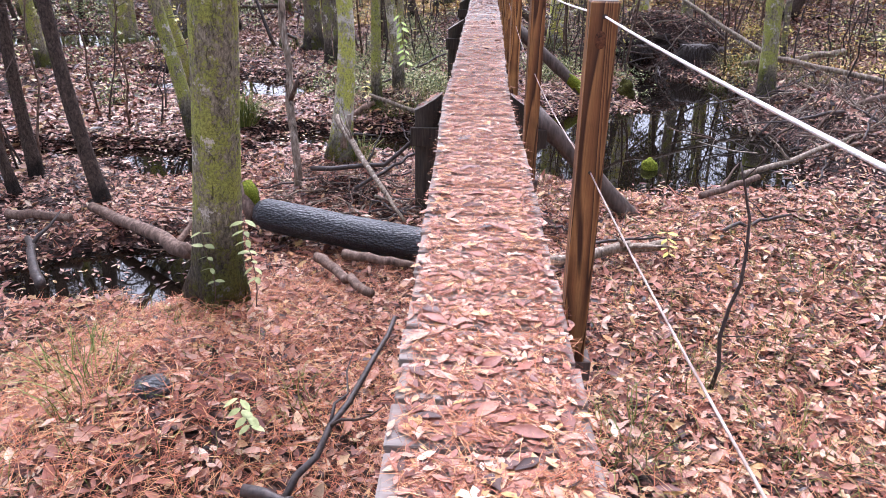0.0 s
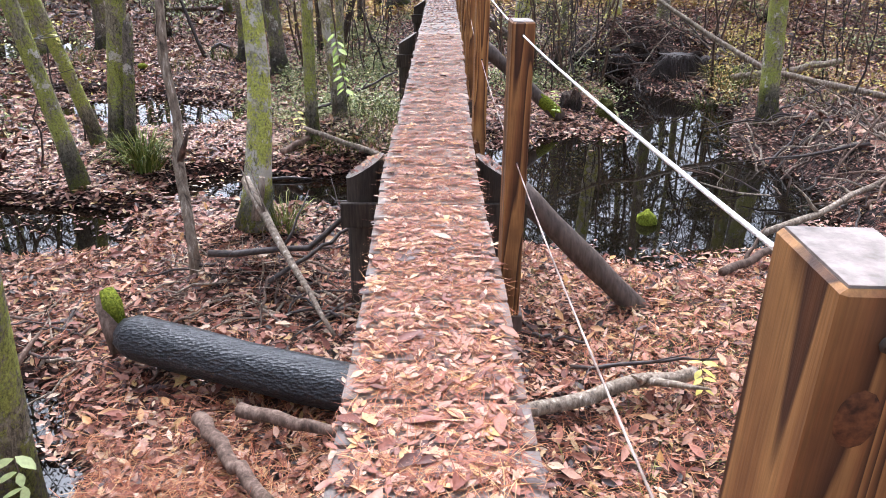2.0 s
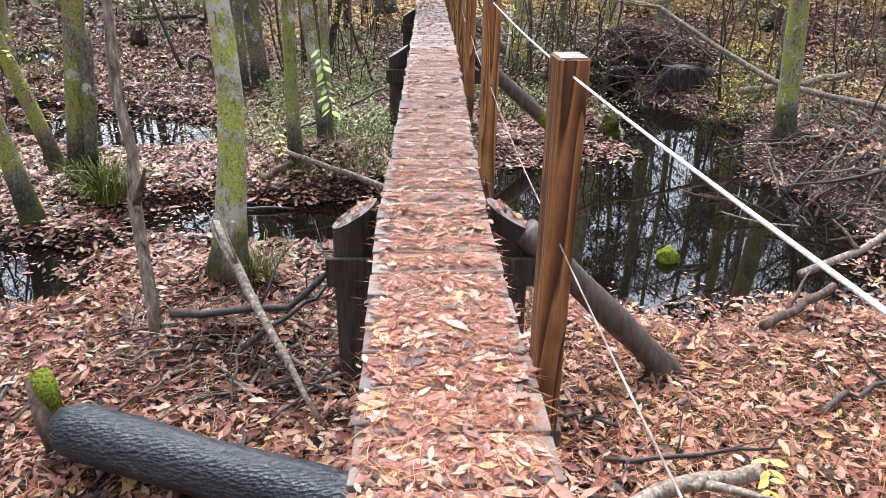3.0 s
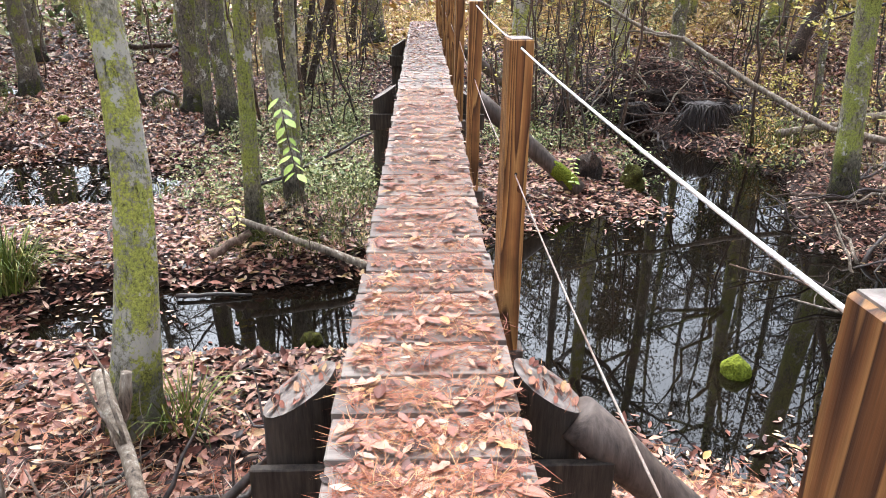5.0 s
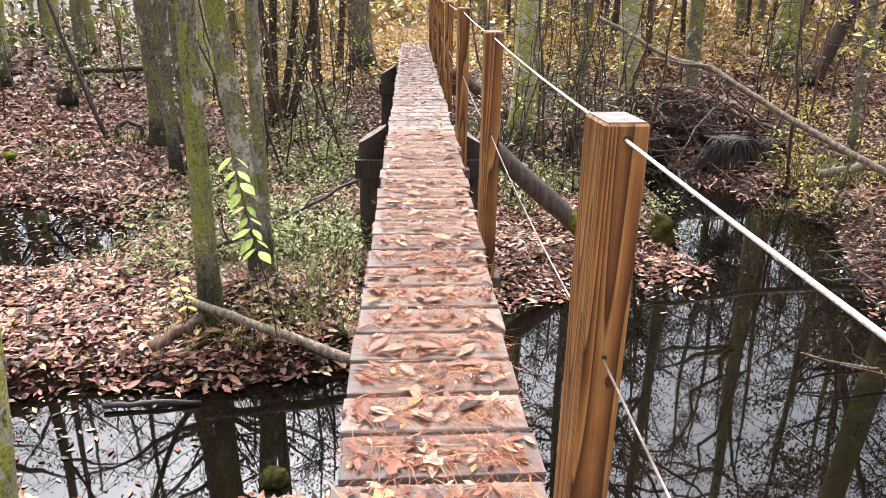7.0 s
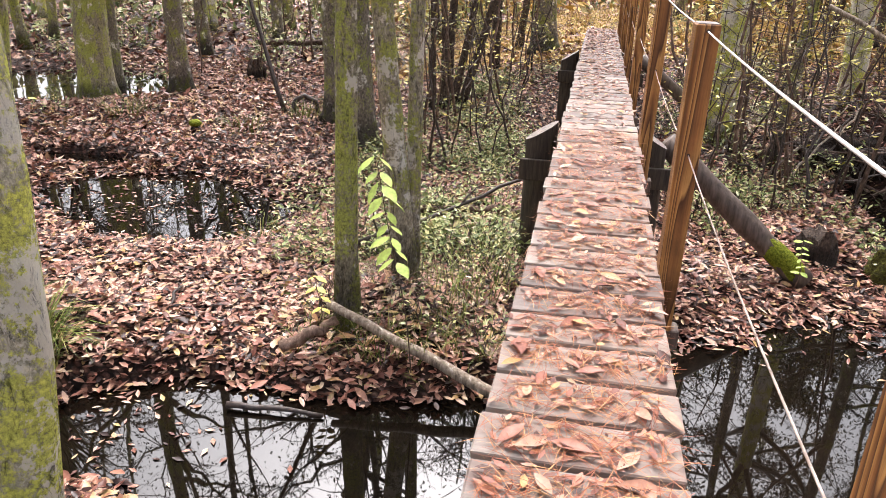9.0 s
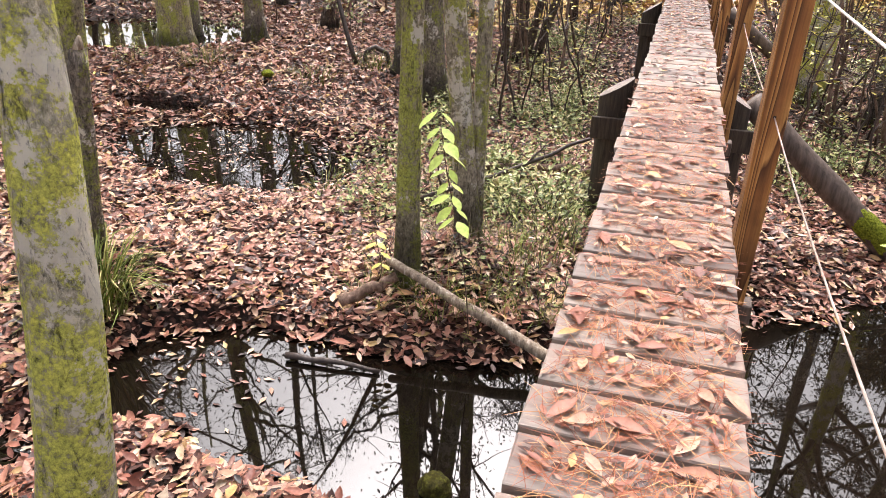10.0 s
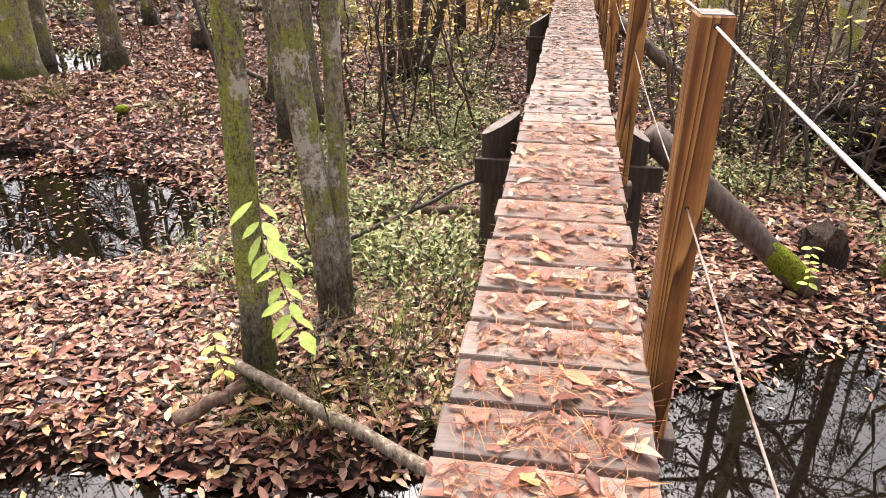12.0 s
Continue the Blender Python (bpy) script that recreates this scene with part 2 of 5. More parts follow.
M_GRASS = leaf_material("grass_blades", [
    (0.0, (0.048, 0.067, 0.010)), (0.4, (0.116, 0.148, 0.021)), (0.75, (0.224, 0.229, 0.049)), (1.0, (0.340, 0.296, 0.112))], 0.6, vein=False)
M_YELLOWGRASS = leaf_material("yellow_grass", [
    (0.0, (0.30, 0.24, 0.05)), (0.5, (0.52, 0.38, 0.11)), (1.0, (0.66, 0.42, 0.18))], 0.6, vein=False)
M_STRAW = leaf_material("dead_straw", [
    (0.0, (0.05, 0.034, 0.026)), (0.5, (0.20, 0.14, 0.10)), (1.0, (0.46, 0.37, 0.28))], 0.7, vein=False)
M_AUTUMN = leaf_material("autumn_leaves", [
    (0.0, (0.36, 0.20, 0.05)), (0.45, (0.58, 0.36, 0.10)), (0.8, (0.70, 0.52, 0.16)), (1.0, (0.78, 0.68, 0.30))], 0.5)
M_GREEN = leaf_material("bright_green_leaves", [
    (0.0, (0.24, 0.36, 0.05)), (0.5, (0.42, 0.55, 0.11)), (1.0, (0.62, 0.68, 0.22))], 0.5)
M_SHRUB = leaf_material("shrub_leaves", [
    (0.0, (0.063, 0.090, 0.023)), (0.3, (0.198, 0.243, 0.077)), (0.65, (0.414, 0.441, 0.189)), (0.85, (0.522, 0.450, 0.189)), (1.0, (0.666, 0.657, 0.432))], 0.5)
M_CROWN = leaf_material("crown_leaves", [
    (0.0, (0.03, 0.05, 0.015)), (0.6, (0.08, 0.10, 0.025)), (1.0, (0.22, 0.16, 0.04))], 0.6)
M_YELLOW = leaf_material("yellow_leaves", [
    (0.0, (0.42, 0.36, 0.06)), (0.5, (0.62, 0.52, 0.10)), (1.0, (0.72, 0.66, 0.24))], 0.5)


# ---- mesh helpers ----
def link(name, mesh, material, parent=None, label="", smooth=False):
    mesh.materials.append(material)
    if smooth:
        mesh.polygons.foreach_set("use_smooth", [True] * len(mesh.polygons))
    ob = new(name, mesh)
    ob.parent = parent
    if label:
        tagged(ob, label=label)
    return ob


def geometry(name, pieces, material, parent=None, label="", smooth=True):
    """One mesh object out of (verts, faces) pieces."""
    verts, faces, k = [], [], 0
    for v, f in pieces:
        verts += [tuple(p) for p in v]
        faces += [tuple(i + k for i in q) for q in f]
        k += len(v)
    mesh = bpy.data.meshes.new(name)
    mesh.from_pydata(verts, [], faces)
    return link(name, mesh, material, parent, label, smooth)


def part(name, bm, material, parent, label="", smooth=False):
    mesh = bpy.data.meshes.new(name)
    bm.to_mesh(mesh)
    bm.free()
    return link(name, mesh, material, parent, label, smooth)


def thing(name, place, label, category, group="", kind=""):
    ob = new(name)
    ob.location = place
    ob.empty_display_size = 0.1
    return tagged(ob, label, category, group, kind)


def tube(path, radii, seg=8, rough=0.0, seed=0, caps=True, flare=None):
    """A tapering, slightly uneven tube along a path."""
    rng = random.Random(seed)
    pts = [Vector(p) for p in path]
    side = Vector((1, 0.013, 0.007))
    verts, faces = [], []
    lumps = [rng.uniform(-1, 1) for _ in range(seg)]
    for i, p in enumerate(pts):
        d = (pts[min(i + 1, len(pts) - 1)] - pts[max(i - 1, 0)]).normalized()
        if abs(d.dot(side)) > 0.95:
            side = Vector((0.01, 1, 0.02))
        side = (side - d * side.dot(d)).normalized()
        up = d.cross(side)
        for s in range(seg):
            a = 2 * math.pi * s / seg
            r = radii[i] * (1 + rough * (0.5 * lumps[s] + rng.uniform(-0.5, 0.5)))
            if flare:
                r *= 1 + flare[i] * max(0.0, math.sin(a * 4 + seed))
            verts.append(p + r * (math.cos(a) * side + math.sin(a) * up))
    for i in range(len(pts) - 1):
        for s in range(seg):
            a, b = i * seg + s, i * seg + (s + 1) % seg
            faces.append((a, b, b + seg, a + seg))
    if caps:
        faces.append(tuple(reversed(range(seg))))
        faces.append(tuple(range((len(pts) - 1) * seg, len(pts) * seg)))
    return verts, faces


def box(lo, hi, bevel=0.004):
    """A bevelled board as a bmesh."""
    bm = bmesh.new()
    bmesh.ops.create_cube(bm, size=1.0)
    for v in bm.verts:
        v.co = Vector([lo[i] + (v.co[i] + 0.5) * (hi[i] - lo[i]) for i in range(3)])
    if bevel:
        bmesh.ops.bevel(bm, geom=bm.edges[:], offset=bevel, segments=1, affect="EDGES")
    return bm


def wobble(p, q, n, amount, rng, sag=0.0):
    """A crooked line from p to q."""
    p, q = Vector(p), Vector(q)
    out = []
    for i in range(n + 1):
        t = i / n
        w = amount * math.sin(math.pi * t)
        out.append(p.lerp(q, t) + Vector((rng.uniform(-w, w), rng.uniform(-w, w), rng.uniform(-w, w) - sag * 4 * t * (1 - t))))
    return out


def scatter_mesh(name, x, y, z, size, yaw, tip, roll, shape, material, parent=None, label=""):
    """Many small leaves as one mesh. shape: rows of (across, along, up) and triangles over them."""
    pts, tris = shape
    pts = np.array(pts, float)
    n, m = len(x), len(pts)
    px, py, pz = (pts[None, :, i] * size[:, None] for i in range(3))
    cr, sr = np.cos(roll)[:, None], np.sin(roll)[:, None]
    px, pz = px * cr + pz * sr, -px * sr + pz * cr
    ct, st = np.cos(tip)[:, None], np.sin(tip)[:, None]
    py, pz = py * ct - pz * st, py * st + pz * ct
    cy, sy = np.cos(yaw)[:, None], np.sin(yaw)[:, None]
    px, py = px * cy - py * sy, px * sy + py * cy
    co = np.stack([px + x[:, None], py + y[:, None], pz + z[:, None]], -1).reshape(-1, 3)
    f = (np.array(tris)[None] + (np.arange(n) * m)[:, None, None]).reshape(-1, 3)
    mesh = bpy.data.meshes.new(name)
    mesh.vertices.add(len(co))
    mesh.vertices.foreach_set("co", co.astype(np.float32).ravel())
    mesh.loops.add(f.size)
    mesh.loops.foreach_set("vertex_index", f.astype(np.int32).ravel())
    mesh.polygons.add(len(f))
    mesh.polygons.foreach_set("loop_start", np.arange(0, f.size, 3, dtype=np.int32))
    mesh.update(calc_edges=True)
    return link(name, mesh, material, parent, label)


LEAF = ([(0, -0.5, 0), (0.2, -0.08, 0.09), (-0.2, -0.08, 0.07), (0, 0.0, 0.0), (0.0, 0.5, 0.1)], [(0, 1, 3), (0, 3, 2), (3, 1, 4), (3, 4, 2)])
OAK = ([(0, -0.5, 0), (0.13, -0.2, 0.03), (0.34, 0.02, 0.12), (0.15, 0.12, 0.04), (0.2, 0.34, 0.1), (0, 0.5, 0.05),
        (-0.2, 0.32, 0.08), (-0.14, 0.1, 0.03), (-0.33, 0.0, 0.13), (-0.12, -0.2, 0.03), (0, 0.05, 0)],
       [(0, 1, 10), (1, 2, 10), (2, 3, 10), (3, 4, 10), (4, 5, 10), (5, 6, 10), (6, 7, 10), (7, 8, 10), (8, 9, 10), (9, 0, 10)])
CURL = ([(0, -0.5, 0.03), (0.12, -0.3, 0.05), (0.19, -0.02, 0.10), (0.12, 0.26, 0.09), (0.02, 0.5, 0.02), (-0.11, 0.27, 0.05), (-0.20, 0.0, 0.08), (-0.13, -0.28, 0.05), (0, -0.2, 0.0), (0, 0.2, 0.015)],
        [(0, 1, 8), (1, 2, 8), (2, 9, 8), (2, 3, 9), (3, 4, 9), (4, 5, 9), (5, 6, 9), (6, 8, 9), (6, 7, 8), (7, 0, 8)])
FLAKE = ([(0, -0.5, 0.03), (0.17, -0.16, 0.06), (0.15, 0.2, 0.05), (0.01, 0.5, 0.035), (-0.15, 0.2, 0.02), (-0.18, -0.16, 0.05), (0, 0, 0)],
         [(0, 1, 6), (1, 2, 6), (2, 3, 6), (3, 4, 6), (4, 5, 6), (5, 0, 6)])
NEEDLE = ([(-0.003, -0.5, 0), (0.003, -0.5, 0.003), (0.046, 0.0, 0.03), (0.030, 0.0, 0.027), (0.0, 0.5, 0.0)], [(0, 1, 2), (0, 2, 3), (3, 2, 4)])
SPRAY = ([(0, -0.5, 0), (0.24, 0.0, 0.07), (0, 0.5, 0), (-0.24, 0.0, 0.05)], [(0, 1, 3), (1, 2, 3)])
BLADE = ([(-0.012, 0, 0), (0.012, 0, 0), (0.010, 0.16, 0.45), (-0.010, 0.16, 0.45), (0.007, 0.46, 0.72), (-0.007, 0.46, 0.72), (0, 0.86, 0.62)],
         [(0, 1, 2), (0, 2, 3), (3, 2, 4), (3, 4, 5), (5, 4, 6)])


# ---- the lie of the land ----
WATER = -1.38
POOLS = (  # centre, half axes, turn
    (2.85, 10.45, 2.12, 2.38, 0), (1.3, 10.35, 1.5, 1.85, 0), (4.15, 14.0, 1.05, 2.25, -12), (-0.2, 10.3, 1.4, 0.72, 0), (-1.6, 10.15, 1.45, 0.62, -6),
    (-4.75, 14.2, 1.95, 1.1, -14), (-6.9, 15.6, 0.9, 0.3, 0), (-3.2, 5.55, 1.0, 0.62, 10), (-2.25, 5.0, 0.42, 0.4, 0), (-3.75, 8.5, 0.75, 0.4, 0), (-4.7, 9.2, 1.7, 0.42, 0), (-2.6, 10.25, 0.65, 0.45, 40), (-11.5, 21.0, 2.8, 2.2, 0), (3.95, 16.4, 0.45, 1.0, 0))
MOUNDS = (  # centre, spread, height
    (-1.6, 3.0, 0.85, 1.3, 0.50), (-1.75, 4.3, 0.45, 0.45, 0.16), (-1.35, 11.75, 0.55, 0.5, 0.34), (-1.4, 7.4, 0.5, 0.35, 0.24), (-0.75, 12.6, 0.5, 0.9, 0.18),
    (4.6, 18.3, 1.7, 0.8, 1.05), (-3.75, 10.95, 0.6, 0.5, 0.24), (2.5, 14.4, 0.8, 0.4, 0.12), (6.2, 14.2, 1.0, 2.0, 0.22), (-1.6, 8.3, 0.4, 0.4, 0.30), (5.55, 11.2, 0.6, 1.7, 0.42), (5.2, 9.2, 0.5, 0.6, 0.25))


def smooth(t):
    t = np.clip(t, 0, 1)
    return t * t * (3 - 2 * t)


def ripple(x, y, f, s):
    return (np.sin(f * x + 1.3 * s + 1.7 * np.sin(0.61 * f * y + s)) + np.sin(f * 0.83 * y + 2.1 * s + 1.4 * np.sin(0.77 * f * x - s))) / 2


def land(x, y):
    x, y = np.asarray(x, float), np.asarray(y, float)
    h = -1.24 + 0.035 * ripple(x, y, 2.1, 1) + 0.022 * ripple(x, y, 5.7, 2) + 0.012 * ripple(x, y, 13, 3)
    for cx, cy, sx, sy, up in MOUNDS:
        h = h + up * np.exp(-((x - cx) / sx) ** 2 - ((y - cy) / sy) ** 2)
    h = h + 0.95 * smooth((y - 17.5) / 7) * smooth((x + 5) / 6)
    h = h + 0.5 * smooth((np.hypot(x, y - 10) - 25) / 40)
    for cx, cy, rx, ry, turn in POOLS:
        c, s = math.cos(radians(turn)), math.sin(radians(turn))
        u, v = ((x - cx) * c + (y - cy) * s) / rx, (-(x - cx) * s + (y - cy) * c) / ry
        r = np.hypot(u, v) + 0.10 * ripple(x, y, 3.3, cx) + 0.06 * ripple(x, y, 8.0, cy) + 0.03 * ripple(x, y, 19.0, cx + cy)
        k = smooth((1.36 - r) / 0.78)
        h = h * (1 - k) + np.minimum(h, -1.62) * k
    return h


def ground_z(x, y):
    return float(land(x, y))


axis_x = np.unique(np.concatenate([np.linspace(-9, 11, 261), np.linspace(-40, 40, 81), np.array([-400, -200, -120, -80, -60, 60, 80, 120, 200, 400])]))
axis_y = np.unique(np.concatenate([np.linspace(-1, 22, 301), np.linspace(-30, 60, 91), np.array([-400, -200, -100, -60, 80, 110, 150, 220, 400])]))
gx, gy = np.meshgrid(axis_x, axis_y)
gz = land(gx, gy)
nx, ny = len(axis_x), len(axis_y)
idx = np.arange(nx * ny).reshape(ny, nx)
quads = np.stack([idx[:-1, :-1], idx[:-1, 1:], idx[1:, 1:], idx[1:, :-1]], -1).reshape(-1, 4)
mesh = bpy.data.meshes.new("ground")
mesh.from_pydata(np.stack([gx, gy, gz], -1).reshape(-1, 3).tolist(), [], quads.tolist())
tagged(link("ground", mesh, M_SOIL, smooth=True), "dark wet swamp soil under fallen leaves", "ground", kind="structure")

bm = bmesh.new()
bmesh.ops.create_grid(bm, x_segments=1, y_segments=1, size=0.5)
for q in bm.verts:
    q.co = Vector((q.co.x * 60 - 2, q.co.y * 45 + 10, WATER))
tagged(part("water", bm, M_WATER, None), "still black swamp water mirroring bare trees", "water", kind="structure")

# ---- fallen leaves, needles and grass ----
rs = np.random.RandomState(5)


def litter(name, n, xr, yr, size, shape, material, label, lift=0.012, dry=0.0, tilt=0.35, keep=None, fade=1.0):
    x, y = rs.uniform(*xr, n), rs.uniform(*yr, n)
    z = land(x, y)
    ok = z > WATER + dry - 0.15 * rs.rand(n) ** 1.7
    east = np.where(x > 4.3)[0]  # the undercut east bank stays bare where it is steep
    if len(east):
        ex, ey = x[east], y[east]
        slope = np.hypot(land(ex + 0.03, ey) - land(ex - 0.03, ey), land(ex, ey + 0.03) - land(ex, ey - 0.03)) / 0.06
        ok[east] &= (slope < 0.8) | (rs.rand(len(east)) < 0.4)
    edge = np.minimum(np.minimum(x - xr[0], xr[1] - x), np.minimum(y - yr[0], yr[1] - y)) / fade
    ok &= edge + 0.25 * ripple(x, y, 1.9, 4) > rs.rand(n)
    if keep is not None:
        ok &= keep(x, y)
    x, y, z = x[ok], y[ok], z[ok]
    n = len(x)
    z = np.maximum(z, WATER + 0.002) + lift * rs.rand(n) + 0.004
    s = rs.uniform(*size, n)
    return tagged(scatter_mesh(name, x, y, z, s, rs.uniform(0, 6.283, n), rs.normal(0, tilt, n), rs.normal(0, tilt, n), shape, material),
                  label, "leaf litter", kind="stuff")


litter("leaf_litter", 160000, (-7.0, 7.0), (-0.4, 15.2), (0.032, 0.09), FLAKE, M_LITTER, "reddish brown leaves lying thick on wet soil", 0.03, tilt=0.30)
litter("curled_leaf_litter", 15000, (-6.0, 6.0), (0.6, 14.5), (0.06, 0.115), CURL, M_LITTER, "curled pale leaves on top of the litter", 0.05, tilt=0.42)
litter("mid_leaf_litter", 42000, (-8.5, 4.5), (8.2, 16), (0.07, 0.135), FLAKE, M_LITTER, "flat reddish leaves overlapping on the wood floor", 0.03, tilt=0.2)
litter("large_leaf_litter", 5000, (-4.0, 4.5), (0.8, 12), (0.09, 0.15), CURL, M_DECK_LITTER, "large pale curled leaves among the litter", 0.06, tilt=0.35)
litter("oak_leaf_litter", 4000, (-4.5, 4.5), (0.8, 13), (0.06, 0.12), OAK, M_LITTER, "lobed tan oak leaves among the litter", 0.05, tilt=0.42)
litter("leaf_litter", 100000, (-13.5, 12.5), (13.6, 25.5), (0.07, 0.13), LEAF, M_LITTER, "brown fallen leaves on the wood floor", 0.05, tilt=0.45)
litter("leaf_litter", 40000, (-30, 30), (24.5, 60), (0.2, 0.40), LEAF, M_LITTER, "brown fallen leaves on the far wood floor", 0.06, tilt=0.45)
litter("leaf_litter", 42000, (-24, -5), (-14, 26), (0.12, 0.24), LEAF, M_LITTER, "brown fallen leaves on the wood floor", 0.05, tilt=0.45)
litter("leaf_litter", 28000, (-6.5, 6.5), (-14, 1.8), (0.08, 0.16), LEAF, M_LITTER, "brown fallen leaves on the wood floor", 0.05, tilt=0.45)
litter("leaf_litter", 42000, (5, 24), (-14, 26), (0.12, 0.24), LEAF, M_LITTER, "brown fallen leaves on the wood floor", 0.05, tilt=0.45)
litter("pine_straw", 42000, (-4.4, 4.4), (-0.6, 9.0), (0.16, 0.26), NEEDLE, M_NEEDLES, "reddish pine straw strewn over the leaves", 0.06, 0.03, 0.2)
litter("pine_straw", 24000, (-3.4, 0.2), (0.2, 6.0), (0.14, 0.26), NEEDLE, M_NEEDLES, "reddish pine straw heaped beside the walkway", 0.09, 0.1, 0.28)
litter("pine_straw", 9000, (0.3, 3.4), (1.4, 8.4), (0.14, 0.24), NEEDLE, M_NEEDLES, "reddish pine straw strewn over the leaves", 0.06, 0.03, 0.2)
litter("straw_grass", 5000, (0.6, 5.0), (1.0, 8.0), (0.08, 0.20), BLADE, M_GRASS, "thin straw coloured grass among the leaves", 0.0, 0.05, 0.5)
litter("straw_grass", 2500, (-4.5, -0.5), (1.0, 5.0), (0.08, 0.20), BLADE, M_GRASS, "thin straw coloured grass among the leaves", 0.0, 0.05, 0.5)
litter("straw_grass", 1600, (-2.4, -0.4), (10.9, 15), (0.10, 0.24), BLADE, M_GRASS, "thin green grass on a hummock", 0.0, 0.08, 0.5)
litter("dead_stems", 600, (-2.3, -0.7), (6.7, 8.0), (0.2, 0.5), NEEDLE, M_STRAW, "dead brown stems and rootlets over a debris heap", 0.10, 0.1, 0.7)
litter("dead_stems", 1700, (-1.9, -0.4), (11.2, 12.6), (0.15, 0.35), NEEDLE, M_STRAW, "dead brown stems and rootlets on a hummock", 0.12, 0.1, 0.8)
litter("dead_stems", 2600, (3.0, 8.0), (8.6, 20), (0.25, 0.7), NEEDLE, M_STRAW, "dead brown stems and rootlets on the bank", 0.15, 0.05, 0.7)
litter("orange_leaf_bank", 26000, (-5, 9), (22.5, 36), (0.10, 0.24), LEAF, M_AUTUMN, "orange and yellow leaves covering the far bank", 0.05, tilt=0.4)
litter("bank_grass", 9000, (-6, 14), (23.5, 38), (0.25, 0.6), BLADE, M_YELLOWGRASS, "yellow autumn grass on the far bank", 0.0, 0.1, 0.5)


def floating(n, cx, cy, sx, sy):
    x, y = rs.normal(cx, sx, n), rs.normal(cy, sy, n)
    ok = land(x, y) < WATER + 0.01
    x, y = x[ok], y[ok]
    n = len(x)
    return tagged(scatter_mesh("floating_leaves", x, y, np.full(n, WATER + 0.003), rs.uniform(0.04, 0.09, n), rs.uniform(0, 6.28, n), rs.normal(0, 0.06, n), rs.normal(0, 0.06, n), LEAF, M_LITTER),
                  "wet brown leaves floating on shallow water", "leaf litter", kind="stuff")


floating(1100, -4.7, 14.1, 1.9, 1.0)
floating(120, -2.6, 10.3, 0.4, 0.5)
floating(50, -2.6, 10.6, 0.5, 0.3)
floating(350, -4.7, 9.2, 1.6, 0.35)
floating(140, -3.3, 5.6, 0.8, 0.4)
floating(120, 2.2, 13.0, 0.5, 0.4)
floating(30, 2.0, 8.3, 0.7, 0.25)


def grass_tuft(x, y, n, size, label="tuft of green and straw coloured grass", spread=0.12, material=M_GRASS):
    z = ground_z(x, y)
    ob = thing("grass_tuft", (x, y, z), label, "grass", "grass tufts on the wood floor", "stuff")
    a = rs.uniform(0, 6.283, n)
    r = spread * np.sqrt(rs.rand(n))
    scatter_mesh("blades", r * np.cos(a), r * np.sin(a), np.full(n, -0.01), rs.uniform(size * 0.55, size, n),
                 a - 1.57 + rs.normal(0, 0.5, n), rs.normal(0.1, 0.25, n), rs.normal(0, 0.3, n), BLADE, material, ob)
    return ob


for x, y, n, size, sp in ((-3.45, 10.4, 220, 0.62, 0.2), (-1.32, 8.25, 90, 0.42, 0.13), (-1.25, 11.15, 70, 0.3, 0.2), (-0.85, 11.7, 90, 0.32, 0.25), (-1.75, 11.2, 60, 0.26, 0.16), (-0.6, 11.35, 60, 0.3, 0.2), (-0.95, 11.2, 60, 0.26, 0.2), (-0.65, 12.15, 80, 0.32, 0.25),
                          (-0.7, 12.6, 80, 0.36, 0.3), (-1.9, 2.9, 60, 0.30, 0.2), (-2.35, 3.5, 70, 0.32, 0.25), (-0.95, 3.2, 50, 0.28, 0.2), (-2.2, 2.2, 70, 0.32, 0.3), (0.9, 3.2, 80, 0.30, 0.25),
                          (1.4, 4.1, 60, 0.26, 0.3), (2.2, 4.4, 70, 0.26, 0.4), (1.1, 2.4, 70, 0.28, 0.3), (1.9, 3.3, 60, 0.28, 0.3), (2.9, 5.4, 60, 0.28, 0.4), (0.7, 8.0, 50, 0.24, 0.25), (5.7, 15.4, 190, 0.5, 0.5),
                          (5.1, 14.9, 90, 0.4, 0.3), (6.6, 15.8, 120, 0.45, 0.5), (6.1, 13.3, 80, 0.4, 0.4), (-5.3, 17.4, 70, 0.4, 0.35), (-7.6, 17.8, 90, 0.45, 0.4), (-4.7, 18.6, 70, 0.5, 0.3), (-3.1, 13.2, 40, 0.3, 0.2)):
    grass_tuft(x, y, n, size, spread=sp)

# ---- the boardwalk ----
LINE_Y = (-3.0, 2.0, 6.9, 10.0, 13.4, 22.0, 24.0)
LINE_X = (0.12, 0.092, 0.055, 0.118, 0.175, 0.30, 0.33)
HALF = 0.322
PITCH = 0.2425


def deck_x(y):
    return float(np.interp(y, LINE_Y, LINE_X))


def deck_z(y):
    return 0.10 * float(smooth((y - 8.0) / 6.0))


boardwalk = thing("boardwalk", (0, 0, 0), "narrow grey plank boardwalk strewn with leaves and needles", "boardwalk")
for side in (-1, 1):
    for y0, y1 in ((-2.5, 0.95), (0.95, 7.02), (7.02, 13.3), (13.3, 19.1), (19.1, 23.6)):
        bm = box((-0.02, 0, -0.27), (0.02, 1, -0.045), 0)
        for q in bm.verts:
            y = y0 + 0.004 + q.co.y * (y1 - y0 - 0.008)
            q.co = Vector((deck_x(y) + side * 0.24 + q.co.x, y, q.co.z + deck_z(y)))
        part("stringer", bm, M_TIMBER, boardwalk, "dark sawn stringer under the planks")


